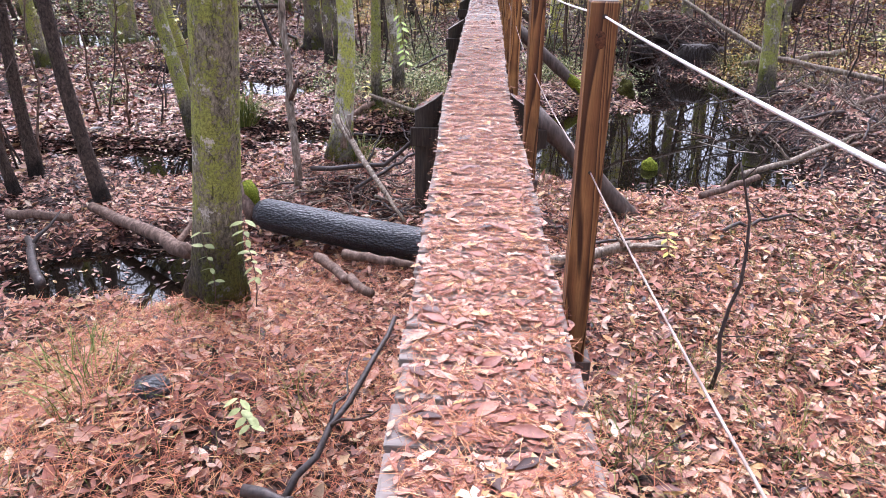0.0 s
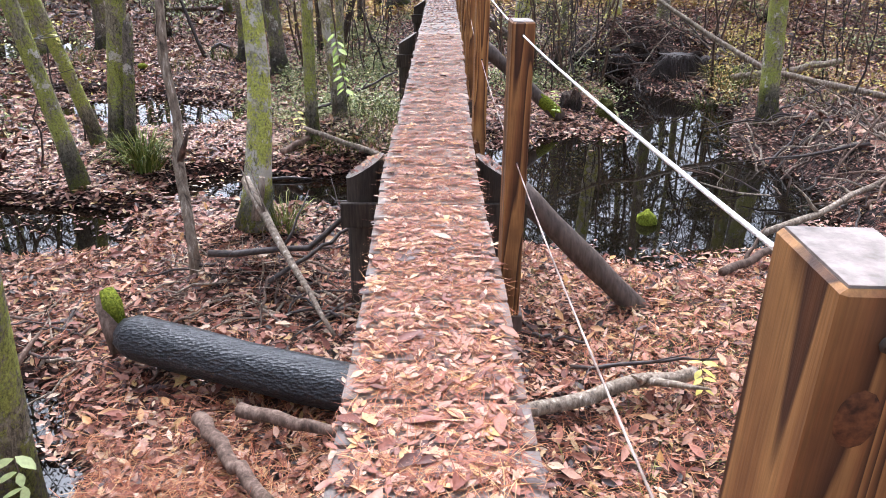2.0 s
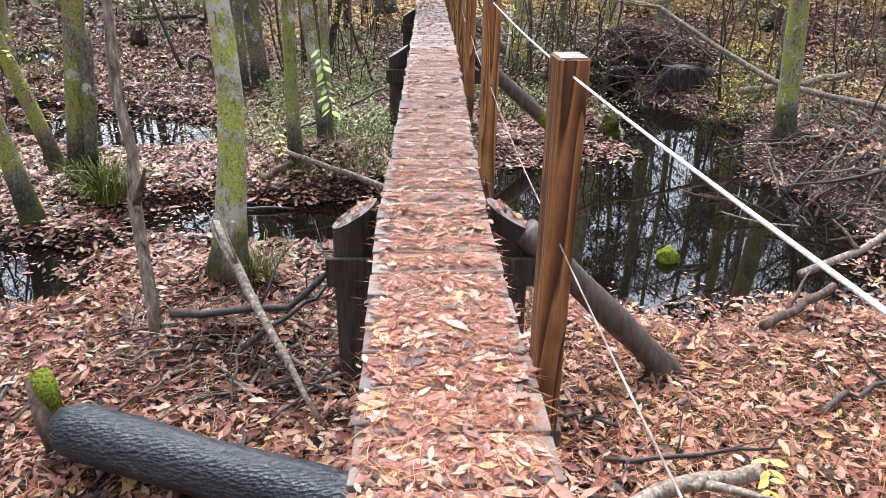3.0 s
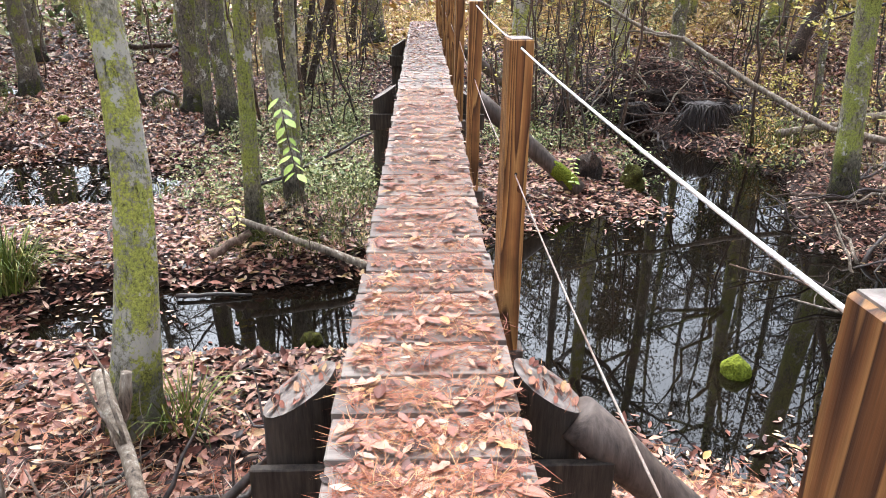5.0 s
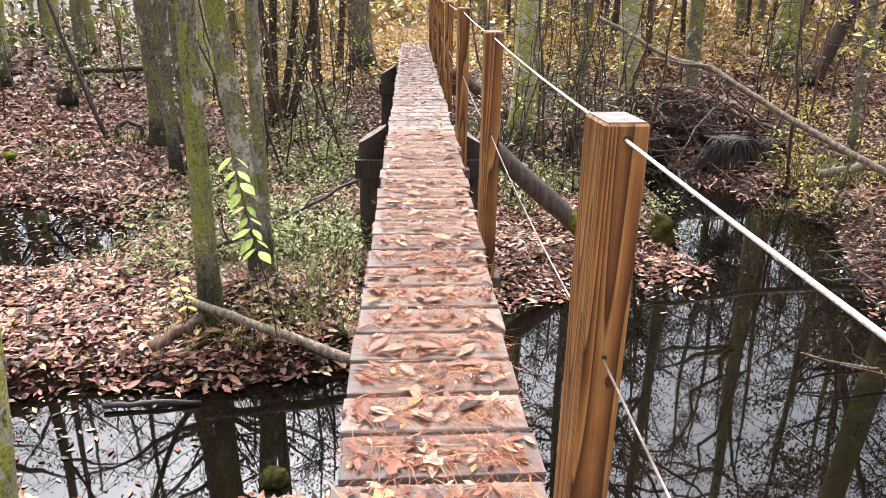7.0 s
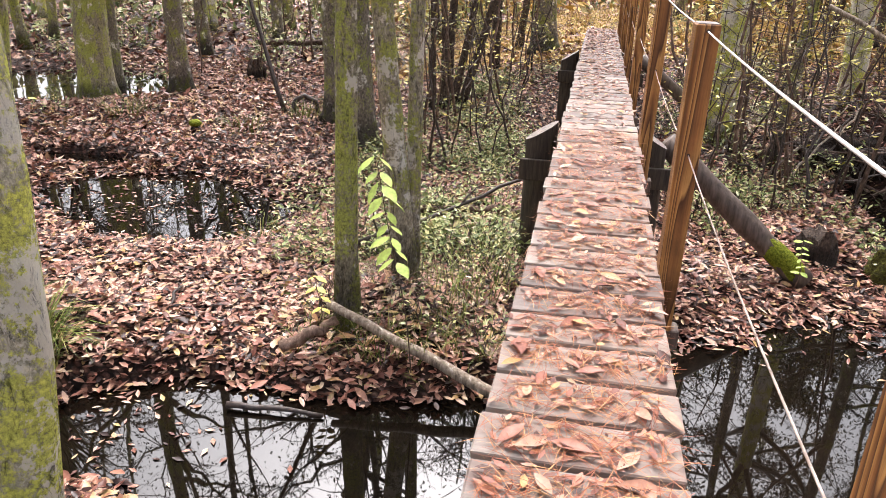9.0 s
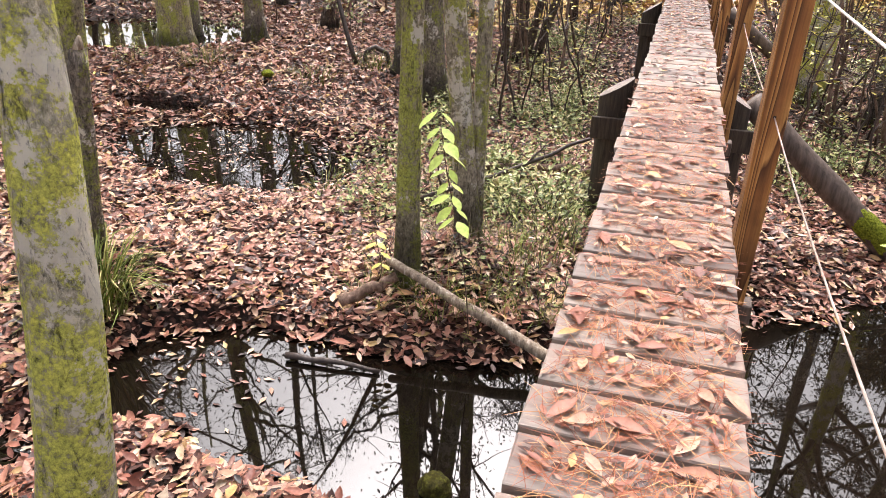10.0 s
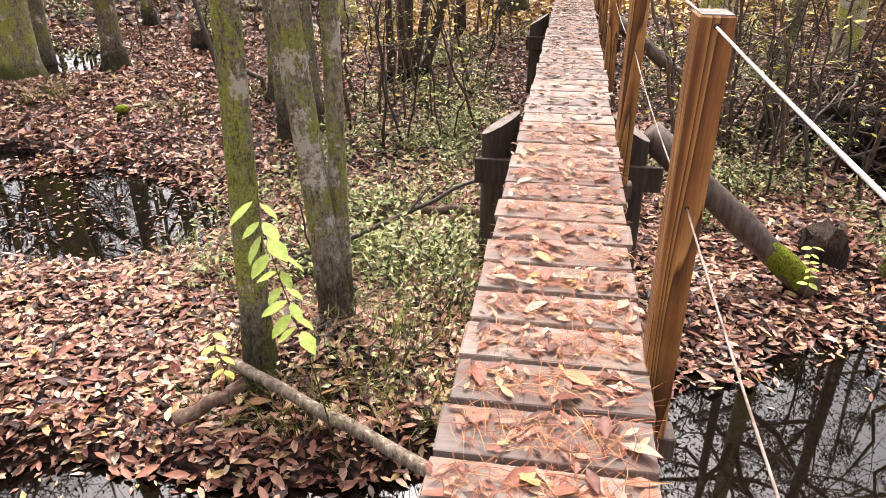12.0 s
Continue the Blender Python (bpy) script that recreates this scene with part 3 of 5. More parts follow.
def pile_bent(y):
    """Two round piles with slanted tops, a cross beam and a raking pole."""
    c, z = deck_x(y), deck_z(y)
    for side, x in ((-1, c - 0.49), (1, c + 0.465)):
        foot = ground_z(x, y) - 0.3
        pile = thing("pile", (x, y, foot), "dark round timber pile with a slanted cut top", "pile", "piles under the boardwalk")
        v, f = tube([(0, 0, 0), (0, 0, 0.5), (0, 0, -foot - 0.35), (0, 0, -foot)], [0.145, 0.142, 0.14, 0.14], 20, 0.03, int(y) + side, caps=False)
        v = [Vector(q) for q in v]
        top = len(v) - 20
        for q in v[top:]:
            q.z += z - 0.085 - side * 0.62 * q.x
        f = list(f) + [tuple(reversed(range(20)))]
        shaft = geometry("shaft", [(v, f)], M_TIMBER, pile)
        cap = [q.copy() for q in v[top:]]
        geometry("cut_top", [([q + Vector((0, 0, 0.004)) for q in cap], [tuple(range(20))])], M_ENDGRAIN, shaft, "weathered grey end grain")
        if 6 < y < 8:
            n = 70
            a, d = rs.uniform(0, 6.283, n), 0.12 * np.sqrt(rs.rand(n))
            lx, ly = d * np.cos(a), d * np.sin(a)
            for k0, k1, mat, shape, lo, hi in ((0, 22, M_DECK_LITTER, FLAKE, 0.04, 0.085), (22, n, M_NEEDLES, NEEDLE, 0.08, 0.14)):
                m = k1 - k0
                tagged(scatter_mesh("pile_top_litter", x + lx[k0:k1], y + ly[k0:k1], z - 0.072 - side * 0.62 * lx[k0:k1] + 0.006 * rs.rand(m), rs.uniform(lo, hi, m), rs.uniform(-0.6, 0.6, m), rs.normal(0, 0.08, m), np.full(m, side * 0.55), shape, mat),
                       "leaves and needles lying on a pile's cut top", "leaf litter", kind="stuff")
    bm = box((c - 0.66, y - 0.19, z - 0.50), (c + 0.70, y - 0.15, z - 0.31), 0.005)
    tagged(part("cross_beam", bm, M_TIMBER, None), "dark sawn beam bolted across two piles", "beam", "beams under the boardwalk")


for y in (0.95, 7.08, 13.3, 19.1):
    pile_bent(y)


def brace(p, q, r, mossy=False):
    ob = thing("brace_pole", p, "raking round log brace leaning on a pile" + (", mossy at its foot" if mossy else ""), "pole", "braces of the boardwalk")
    d = Vector(q) - Vector(p)
    n = 7
    pole = geometry("pole", [tube([d * (i / n) for i in range(n + 1)], [r * (1.0 + 0.08 * math.sin(i * 2.1)) for i in range(n + 1)], 16, 0.04, 3)], M_POLE, ob)
    if mossy:
        geometry("moss_coat", [tube([d * t + Vector((0, -0.012, 0.016)) for t in (0.70, 0.78, 0.86, 0.94, 0.995)], [r * 0.7, r * 0.98, r * 1.02, r * 1.0, r * 0.8], 14, 0.16, 4)], M_MOSS, pole, "bright green moss")


brace((0.62, 6.98, -0.16), (1.78, 7.06, -1.33), 0.092)
brace((0.78, 13.45, -0.05), (2.15, 13.4, -1.24), 0.105, True)
brace((0.9, 19.2, 0.0), (2.2, 19.2, -1.0), 0.10)


def post(x, y, top, twist, lean, low, rope=0.035, cord=0.57):
    damp = y < 6
    z0 = deck_z(y) - low
    ob = thing("rail_post", (x, y, z0), "damp brown treated pine rail post with bold grain" if damp else "treated pine rail post with bold orange grain", "post", "rail posts beside the boardwalk")
    ob.rotation_euler = (0, lean, twist)
    h = top - z0
    bm = box((-0.05, -0.05, 0), (0.05, 0.095, h), 0.005)
    shaft = part("shaft", bm, M_POST_WET if damp else M_POST, ob)
    part("end_grain", box((-0.0435, -0.0435, h), (0.0435, 0.0885, h + 0.003), 0), M_ENDGRAIN, shaft, "pale weathered sawn end")
    # Solid dark plugs stand in for the shade inside the rope holes.
    for z, r in ((h - rope, 0.009), (h - cord, 0.007)):
        geometry("rope_hole", [tube([(0.0, -0.052, z), (0.0, 0.097, z)], [r, r], 8)], M_TIMBER, shaft, "dark plug standing in for a shaded drilled hole")
    return shaft


POSTS = ((0.462, 2.66, 1.21, -0.05, 0.0, 0.26, 0.05, 0.62), (0.452, 5.25, 1.14, 0.03, 0.0, 0.28, 0.055, 0.62), (0.445, 7.73, 1.145, 0.06, 0.0, 0.28, 0.032, 0.555), (0.487, 10.26, 1.18, -0.02, 0.0, 0.3, 0.028, 0.56),
         (0.535, 12.75, 1.235, 0.03, 0.0, 0.3, 0.035, 0.57), (0.575, 15.3, 1.24, 0.0, 0.0, 0.3, 0.035, 0.57), (0.615, 17.85, 1.24, 0.0, 0.0, 0.3, 0.035, 0.57), (0.65, 20.4, 1.24, 0.0, 0.0, 0.3, 0.035, 0.57), (0.68, 22.9, 1.24, 0.0, 0.0, 0.3, 0.035, 0.57), (0.48, 0.15, 1.215, 0.0, 0.0, 0.26, 0.035, 0.57))
def knot(ob, x, z, r):
    """A dark tight knot on a post's front face."""
    rings = [(r, 0.0), (r * 0.8, 0.002), (r * 0.45, 0.0015), (r * 0.2, 0.003)]
    v = [Vector((x + q * 0.8 * math.cos(a * 0.5236), -0.0502 - d, z + q * 1.25 * math.sin(a * 0.5236))) for q, d in rings for a in range(12)]
    f = [(i * 12 + a, i * 12 + (a + 1) % 12, (i + 1) * 12 + (a + 1) % 12, (i + 1) * 12 + a) for i in range(3) for a in range(12)] + [tuple(range(36, 48))]
    geometry("knot", [(v, f)], M_KNOT, ob, "dark round knot")


for p in POSTS:
    stood = post(*p)
    if p[1] < 3 and p[1] > 1:
        knot(stood, -0.008, p[2] + p[5] - 0.13, 0.026)
    if 7 < p[1] < 8:
        knot(stood, 0.02, p[2] + p[5] - 0.62, 0.016)
    y, c = p[1], deck_x(p[1])
    tagged(part("cross_joist", box((c - HALF - 0.035, y - 0.045, deck_z(y) - p[5] - 0.10), (c + HALF + 0.135, y + 0.065, deck_z(y) - p[5] - 0.002), 0.005), M_POLE, None), "short sawn joist under the planks beside a post", "joist", "joists under the boardwalk")

line = sorted(POSTS, key=lambda p: p[1])
for hole, r, sag, mat, name, label in ((6, 0.0039, 0.012, M_ROPE, "hand_rope", "taut white twisted hand rope between posts"), (7, 0.0030, 0.03, M_CORD, "lower_cord", "thin frayed grey cord strung below the rope")):
    ob = thing(name, (0, 0, 0), label, "rope")
    for a, b in zip(line, line[1:]):
        pts = []
        for i in range(13):
            t = i / 12
            p = Vector((a[0], a[1], a[2] - a[hole])).lerp(Vector((b[0], b[1], b[2] - b[hole])), t)
            pts.append(p - Vector((0, 0, sag * 4 * t * (1 - t))))
        geometry("rope_span", [tube(pts, [r * (1 + 0.03 * math.sin(i * 3.1)) for i in range(13)], 10, 0.02, 2)], mat, ob)

# leaves and needles lying on the planks


def deck_litter(name, n, y0, y1, size, shape, material, label, lift, density):
    y = rs.uniform(y0, y1, n)
    off = rs.uniform(-0.33, 0.33, n) * np.where(rs.rand(n) < 0.85, 0.86, 1.0)
    ok = rs.rand(n) < density(y)
    phase = np.abs((y - 6.54 + PITCH / 2) % PITCH - PITCH / 2)
    ok &= (phase > 0.035) | (rs.rand(n) < np.where(y > 6.0, 0.07, 0.3))
    y, off = y[ok], off[ok]
    n = len(y)
    x = np.interp(y, LINE_Y, LINE_X) + off
    z = 0.10 * smooth((y - 8) / 6) + 0.004 + lift * rs.rand(n)
    return tagged(scatter_mesh(name, x, y, z, rs.uniform(*size, n), rs.uniform(0, 6.283, n), rs.normal(0, 0.09, n), rs.normal(0, 0.12, n), shape, material), label, "leaf litter", kind="stuff")


needles_on = lambda y: np.interp(y, (1, 5.5, 7.5, 9, 13), (1.0, 1.0, 0.8, 0.6, 0.5))
near = lambda y: np.interp(y, (1, 5.0, 6.4, 8.5, 13, 17, 23), (1.0, 1.0, 0.5, 0.22, 0.2, 0.35, 0.7))
deck_litter("deck_leaves", 19000, 0.6, 13, (0.022, 0.075), FLAKE, M_DECK_LITTER, "damp brown leaves scattered on the planks", 0.014, near)
deck_litter("deck_oak_leaves", 1100, 0.6, 13, (0.05, 0.105), OAK, M_DECK_LITTER, "lobed tan oak leaves on the planks", 0.016, near)
deck_litter("deck_large_leaves", 420, 0.6, 13, (0.09, 0.14), CURL, M_DECK_LITTER, "large flat tan leaves on the planks", 0.016, lambda y: 0.6 + 0 * y)
deck_litter("deck_needles", 32000, 0.6, 13, (0.09, 0.19), NEEDLE, M_NEEDLES, "orange pine needles strewn on the planks", 0.016, needles_on)
deck_litter("deck_leaves", 6500, 13, 23.6, (0.05, 0.10), LEAF, M_DECK_LITTER, "damp brown leaves scattered on the planks", 0.014, near)


# ---- trees ----
def tree(x, y, r, lean=(0, 0), tall=10.0, material=None, label="", seed=0, crook=0.08, limbs=14, leafy=72, foot=None, flare=0.5, bare_to=3.2, leaf=(0.05, 0.11), line=None, join=False, twigs=9):
    rng = random.Random(seed)
    z0 = ground_z(x, y) - 0.06 if foot is None else foot
    ob = thing("tree", (x, y, z0), label, "tree", "trees of the swamp wood")
    n = 22
    path, radii, fl = [], [], []
    ph = rng.uniform(0, 6)
    for i in range(n + 1):
        t = (i / n) ** 1.35
        h = t * tall
        if line and h <= line[-1][0]:
            path.append(Vector([float(np.interp(h, [q[0] for q in line], [q[c] for q in line])) for c in (1, 2)] + [h]))
            radii.append(float(np.interp(h, [q[0] for q in line], [q[3] for q in line])) * (1 + 0.4 * flare * math.exp(-h / 0.2)))
            fl.append(flare * 0.5 * math.exp(-h / 0.2))
            continue
        if line:
            up = h - line[-1][0]
            path.append(Vector((line[-1][1] + lean[0] * up, line[-1][2] + lean[1] * up, h)))
            radii.append(line[-1][3] * (1 - 0.85 * up / (tall - line[-1][0])) + 0.005)
            fl.append(0.0)
            continue
        path.append(Vector((lean[0] * h + crook * math.sin(h * 0.9 + ph) - crook * math.sin(ph), lean[1] * h + crook * math.cos(h * 0.7 + ph) - crook * math.cos(ph), h)))
        radii.append(r * (1 - 0.82 * t) * (1 + 0.55 * flare * math.exp(-h / 0.22)) + 0.006)
        fl.append(flare * 0.5 * math.exp(-h / 0.2))
    trunk = geometry("trunk", [tube(path, radii, 14, 0.07, seed, flare=fl)], material, ob)
    crown, lx, ly, lz = [], [], [], []
    for j in range(limbs):
        t = rng.uniform(0.32, 0.97)
        i = min(n - 1, max(1, int((t ** (1 / 1.35)) * n)))
        p = path[i]
        if p.z < bare_to:
            continue
        a = rng.uniform(0, 6.283)
        ln = tall * rng.uniform(0.14, 0.32) * (1.2 - t)
        q = p + Vector((math.cos(a) * ln, math.sin(a) * ln, ln * rng.uniform(0.35, 1.0)))
        limb = wobble(p, q, 6, ln * 0.06, rng, ln * 0.03)
        shape = tube(limb, [max(0.006, radii[i] * 0.45 * (1 - 0.85 * u / 6)) for u in range(7)], 6, 0.05, j)
        if join:
            crown.append(shape)
        else:
            geometry("limb", [shape], material, trunk)
        for _ in range(twigs):
            u = rng.randint(1, 6)
            s = limb[u]
            e = s + Vector((rng.uniform(-1, 1), rng.uniform(-1, 1), rng.uniform(-0.3, 0.8))) * ln * 0.42
            tw = wobble(s, e, 3, 0.05, rng)
            crown.append(tube(tw, [0.014, 0.010, 0.007, 0.003], 3, 0, 0, caps=False))
            for _ in range(leafy // twigs):
                c = tw[rng.randint(1, 3)]
                lx.append(c.x + rng.gauss(0, 0.16)), ly.append(c.y + rng.gauss(0, 0.16)), lz.append(c.z + rng.gauss(0, 0.12))
    if crown:
        tagged(geometry("twig_tangle", crown, M_TWIG, ob), kind="stuff")
    if lx:
        m = len(lx)
        lr = np.random.RandomState(seed)
        scatter_mesh("crown", np.array(lx), np.array(ly), np.array(lz), lr.uniform(*leaf, m), lr.uniform(0, 6.28, m), lr.normal(0, 0.7, m), lr.normal(0, 0.7, m), SPRAY, M_CROWN, ob, "sparse dull green leaves")
    return ob


MOSSY = "slender tree with green mossy bark in wet leaves"
GREY = "grey barked swamp tree with a dark wet foot"
BROWN = "thin brown barked tree in leaf litter"
tree(-1.75, 4.34, 0.155, (0.12, -0.02), 13, M_BARK_MOSSY, "thick mossy tree with pale lichen patches", 1, 0.03, foot=-0.9, flare=0.5)
tree(-1.58, 8.2, 0.13, (-0.08, 0.05), 14, M_BARK_PALE, "mossy tree with whitish lichen bark beside the pool", 2, flare=0.45,
     line=((0, 0, 0, 0.145), (0.35, 0.035, 0.05, 0.125), (0.75, 0.08, 0.10, 0.112), (1.2, 0.12, 0.16, 0.10), (1.6, 0.115, 0.22, 0.092), (2.0, 0.08, 0.30, 0.086), (2.4, 0.03, 0.36, 0.081), (3.2, -0.06, 0.42, 0.072)))
tree(-4.0, 9.9, 0.1, (-0.14, 0.03), 9, M_BARK_MOSSY, MOSSY + ", leaning", 3, 0.05)
tree(-4.45, 11.5, 0.09, (-0.17, 0.0), 9, M_BARK_MOSSY, MOSSY + ", leaning", 4, 0.10)
tree(-3.9, 10.85, 0.115, (0.14, 0.0), 13, M_BARK_MOSSY, "mossy tree beside a broken snag and grass", 5, 0.02)
tree(-1.53, 11.37, 0.080, (-0.02, 0.0), 9, M_BARK_MOSSY, "slim mossy tree on a leafy hummock", 6, 0.05)
tree(-1.21, 12.0, 0.055, (0.05, 0.0), 11, M_BARK_BLOTCHED, "thin whitish stem crowding a slim tree", 71, 0.04, limbs=8)
tree(-1.22, 11.9, 0.085, (-0.055, 0.0), 12, M_BARK_BLOTCHED, "slim tree with pale blotched bark on a hummock", 7, 0.04)
tree(-4.1, 18.6, 0.215, (0.02, 0.0), 14, M_BARK_GREY, GREY, 8, 0.05, flare=0.9)
tree(-3.3, 16.5, 0.09, (0.06, 0.0), 10, M_BARK_GREY, GREY, 9, 0.08)
tree(-3.05, 16.9, 0.165, (-0.05, 0.02), 12, M_BARK_GREY, GREY, 10, 0.06, flare=0.9)
tree(-0.95, 24.4, 0.29, (-0.02, 0.0), 14, M_BARK_GREY, "large tree with a flared dark foot near the far bank", 11, 0.04, flare=0.9)
tree(-9.6, 19.8, 0.34, (0.06, 0.0), 15, M_BARK_MOSSY, "broad mossy tree at the edge of a pool", 12, 0.05, flare=0.8)
tree(-8.15, 20.5, 0.19, (0.03, 0.0), 13, M_BARK_GREY, GREY, 13, 0.05, flare=0.8)
tree(-1.95, 23.0, 0.10, (0.0, 0.0), 10, M_BARK_BROWN, BROWN, 14, 0.06)
tree(-1.7, 25.9, 0.09, (0.04, 0.0), 10, M_BARK_BROWN, BROWN, 15, 0.08)
for j, (dx, lx_) in enumerate(((-0.2, -0.10), (-0.05, 0.03), (0.1, 0.12), (0.25, 0.20), (0.02, -0.02))):
    tree(-2.45 + dx, 19.7 + 0.1 * j, 0.055 + 0.008 * j, (lx_, 0.02), 7, M_BARK_BROWN, "dark stem of a many-stemmed clump", 20 + j, 0.10, limbs=6)
tree(5.15, 12.6, 0.135, (-0.10, 0.0), 15, M_BARK_MOSSY, "mossy grey tree on the far bank of the pool", 26, 0.04, flare=0.6, leafy=150, leaf=(0.06, 0.12))
tree(9.9, 24.6, 0.28, (0.02, 0.0), 18, M_BARK_MOSSY, MOSSY, 27, 0.05)
tree(10.3, 24.9, 0.12, (0.06, 0.0), 11, M_BARK_GREY, GREY, 28, 0.05)
tree(9.1, 21.8, 0.17, (0.40, 0.0), 13, M_BARK_BROWN, "leaning brown trunk on the far bank", 29, 0.05, leafy=150, leaf=(0.06, 0.12))
tree(5.8, 20.3, 0.155, (-0.02, 0.0), 17, M_BARK_GREY, GREY, 30, 0.04, leafy=150, leaf=(0.06, 0.12))
tree(2.75, 17.5, 0.085, (0.03, 0.0), 13, M_BARK_GREY, GREY, 31, 0.05, leafy=150, leaf=(0.06, 0.12))
tree(2.1, 18.5, 0.24, (0.01, 0.0), 18, M_BARK_PALE, "stout pale green tree close beside the walkway", 32, 0.04, leafy=150, leaf=(0.06, 0.12))
tree(7.1, 16.8, 0.07, (-0.04, 0.0), 8, M_BARK_GREY, GREY, 33, 0.06, leafy=150, leaf=(0.06, 0.12))
tree(-3.95, 7.05, 0.075, (-0.10, 0.02), 8, M_BARK_BROWN, BROWN, 34, 0.09)
tree(-5.15, 7.85, 0.07, (0.0, 0.02), 8, M_BARK_BROWN, BROWN, 35, 0.08)
tree(-4.95, 7.1, 0.05, (-0.03, 0.0), 7, M_BARK_BROWN, BROWN, 36, 0.10)
tree(-10.3, 21.3, 0.24, (0.0, 0.0), 13, M_BARK_GREY, GREY, 37, 0.04)

# more of the wood around, out of five kinds
def kind(j, x, dense, leaf):
    return tree(x + 2 * j, 40, 0.07 + 0.035 * j, (0.03 * (j - 2), 0.0), 13 + 1.5 * j, (M_BARK_BROWN, M_BARK_GREY, M_BARK_MOSSY, M_BARK_GREY, M_BARK_PALE)[j], (BROWN, GREY, MOSSY, GREY, GREY)[j], 50 + j, 0.10, limbs=24, leafy=dense, leaf=leaf, join=True)


def understory(j):
    return tree(56 + 2 * j, 40, 0.06 + 0.02 * j, (0.05 * (j - 1), 0.02), 7.5 + j, M_BARK_BROWN, "small dark evergreen tree under taller trees", 60 + j, 0.12, limbs=20, leafy=240, leaf=(0.08, 0.17), bare_to=2.6, join=True, twigs=12)


low_kinds = [understory(j) for j in range(3)]
bare_kinds = [kind(j, 30, 100, (0.06, 0.12)) for j in range(5)]
leafy_kinds = [kind(j, 42, 105, (0.07, 0.15)) for j in range(5)]
rng = random.Random(77)
spots = []
while len(spots) < 175:
    x, y = rng.uniform(-26, 26), rng.uniform(-12, 46)
    if (y < 5 and rng.random() < 0.8) or (y < 19 and -6.5 < x < 8.0 and y > -3) or abs(x - 0.3) < 2.6 or ground_z(x, y) < -1.3 or any((x - a) ** 2 + (y - b) ** 2 < 1.2 for a, b in spots):
        continue
    if 6 < x < 13 and 15 < y < 26:  # a gap in the wood behind the pool
        continue
    spots.append((x, y))
for x, y in spots:
    copy_thing(rng.choice(leafy_kinds if x > 1.0 else bare_kinds), pose(x, y, ground_z(x, y) - 0.06, 0, 0, rng.uniform(0, 360)))

for _ in range(14):
    x, y = rng.uniform(5, 19), rng.uniform(24, 34)
    copy_thing(rng.choice(low_kinds), pose(x, y, ground_z(x, y) - 0.06, 0, 0, rng.uniform(0, 360)))

# far wood, past counting
pieces = []
for _ in range(420):
    a, d = rng.uniform(0, 6.283), rng.uniform(40, 90)
    x, y = d * math.cos(a), 10 + d * math.sin(a)
    h, r = rng.uniform(10, 17), rng.uniform(0.1, 0.3)
    z = ground_z(x, y) - 0.2
    pieces.append(tube(wobble((x, y, z), (x + rng.uniform(-1, 1), y, z + h), 4, 0.2, rng), [r, r * 0.85, r * 0.65, r * 0.4, 0.03], 6, 0.05, caps=False))
tagged(geometry("far_wood", pieces, M_BARK_GREY), "distant bare trunks of the swamp wood", "trees", kind="stuff")
n = 26000
a, d = rs.uniform(0, 6.283, n), rs.uniform(34, 85, n)
tagged(scatter_mesh("far_foliage", d * np.cos(a), 10 + d * np.sin(a), rs.uniform(-0.6, 13, n) ** 1.0, rs.uniform(0.35, 0.8, n), rs.uniform(0, 6.28, n), rs.normal(0, 0.8, n), rs.normal(0, 0.8, n), LEAF, M_SHRUB),
       "distant autumn foliage between far trunks", "foliage", kind="stuff")

for count, mat, lo, hi in ((17000, M_SHRUB, 1.4, 4.6), (17000, M_AUTUMN, 0.2, 1.9)):
    a, d = rs.uniform(lo, hi, count), rs.uniform(27, 62, count)
    fx, fy = d * np.cos(a), 8 + d * np.sin(a)
    tagged(scatter_mesh("far_brush", fx, fy, land(fx, fy) + 3.2 * rs.rand(count) ** 1.6, rs.uniform(0.25, 0.6, count), rs.uniform(0, 6.28, count), rs.normal(0, 0.8, count), rs.normal(0, 0.8, count), LEAF, mat),
           "distant tangled brush with autumn leaves", "foliage", kind="stuff")


# ---- undergrowth ----
def shrub(x, y, w, h, n, leaf, material=M_SHRUB, label="low green leafed undergrowth on the wood floor", stems=9):
    z = ground_z(x, y)
    rng = random.Random(int(x * 100) + int(y * 37))
    ob = thing("shrub", (x, y, z), label, "shrub", "undergrowth")
    tw, px = [], []
    for _ in range(stems):
        e = Vector((rng.gauss(0, w * 0.5), rng.gauss(0, w * 0.5), h * rng.uniform(0.5, 1.0)))
        s = Vector((e.x * 0.4, e.y * 0.4, -0.02))
        path = wobble(s, e, 4, 0.05, rng)
        tw.append(tube(path, [0.006, 0.005, 0.004, 0.003, 0.002], 4, 0, 0, caps=False))
        px += path[1:]
    tagged(geometry("stem_tangle", tw, M_TWIG, ob), kind="stuff")
    lr = np.random.RandomState(int(abs(x) * 100))
    c = np.array([px[i] for i in lr.randint(0, len(px), n)])
    scatter_mesh("foliage", c[:, 0] + lr.normal(0, 0.10, n), c[:, 1] + lr.normal(0, 0.10, n), np.maximum(0.01, c[:, 2] + lr.normal(0, 0.07, n)), lr.uniform(leaf * 0.6, leaf, n), lr.uniform(0, 6.28, n), lr.normal(0, 0.5, n), lr.normal(0, 0.5, n), LEAF, material, ob)
    return ob


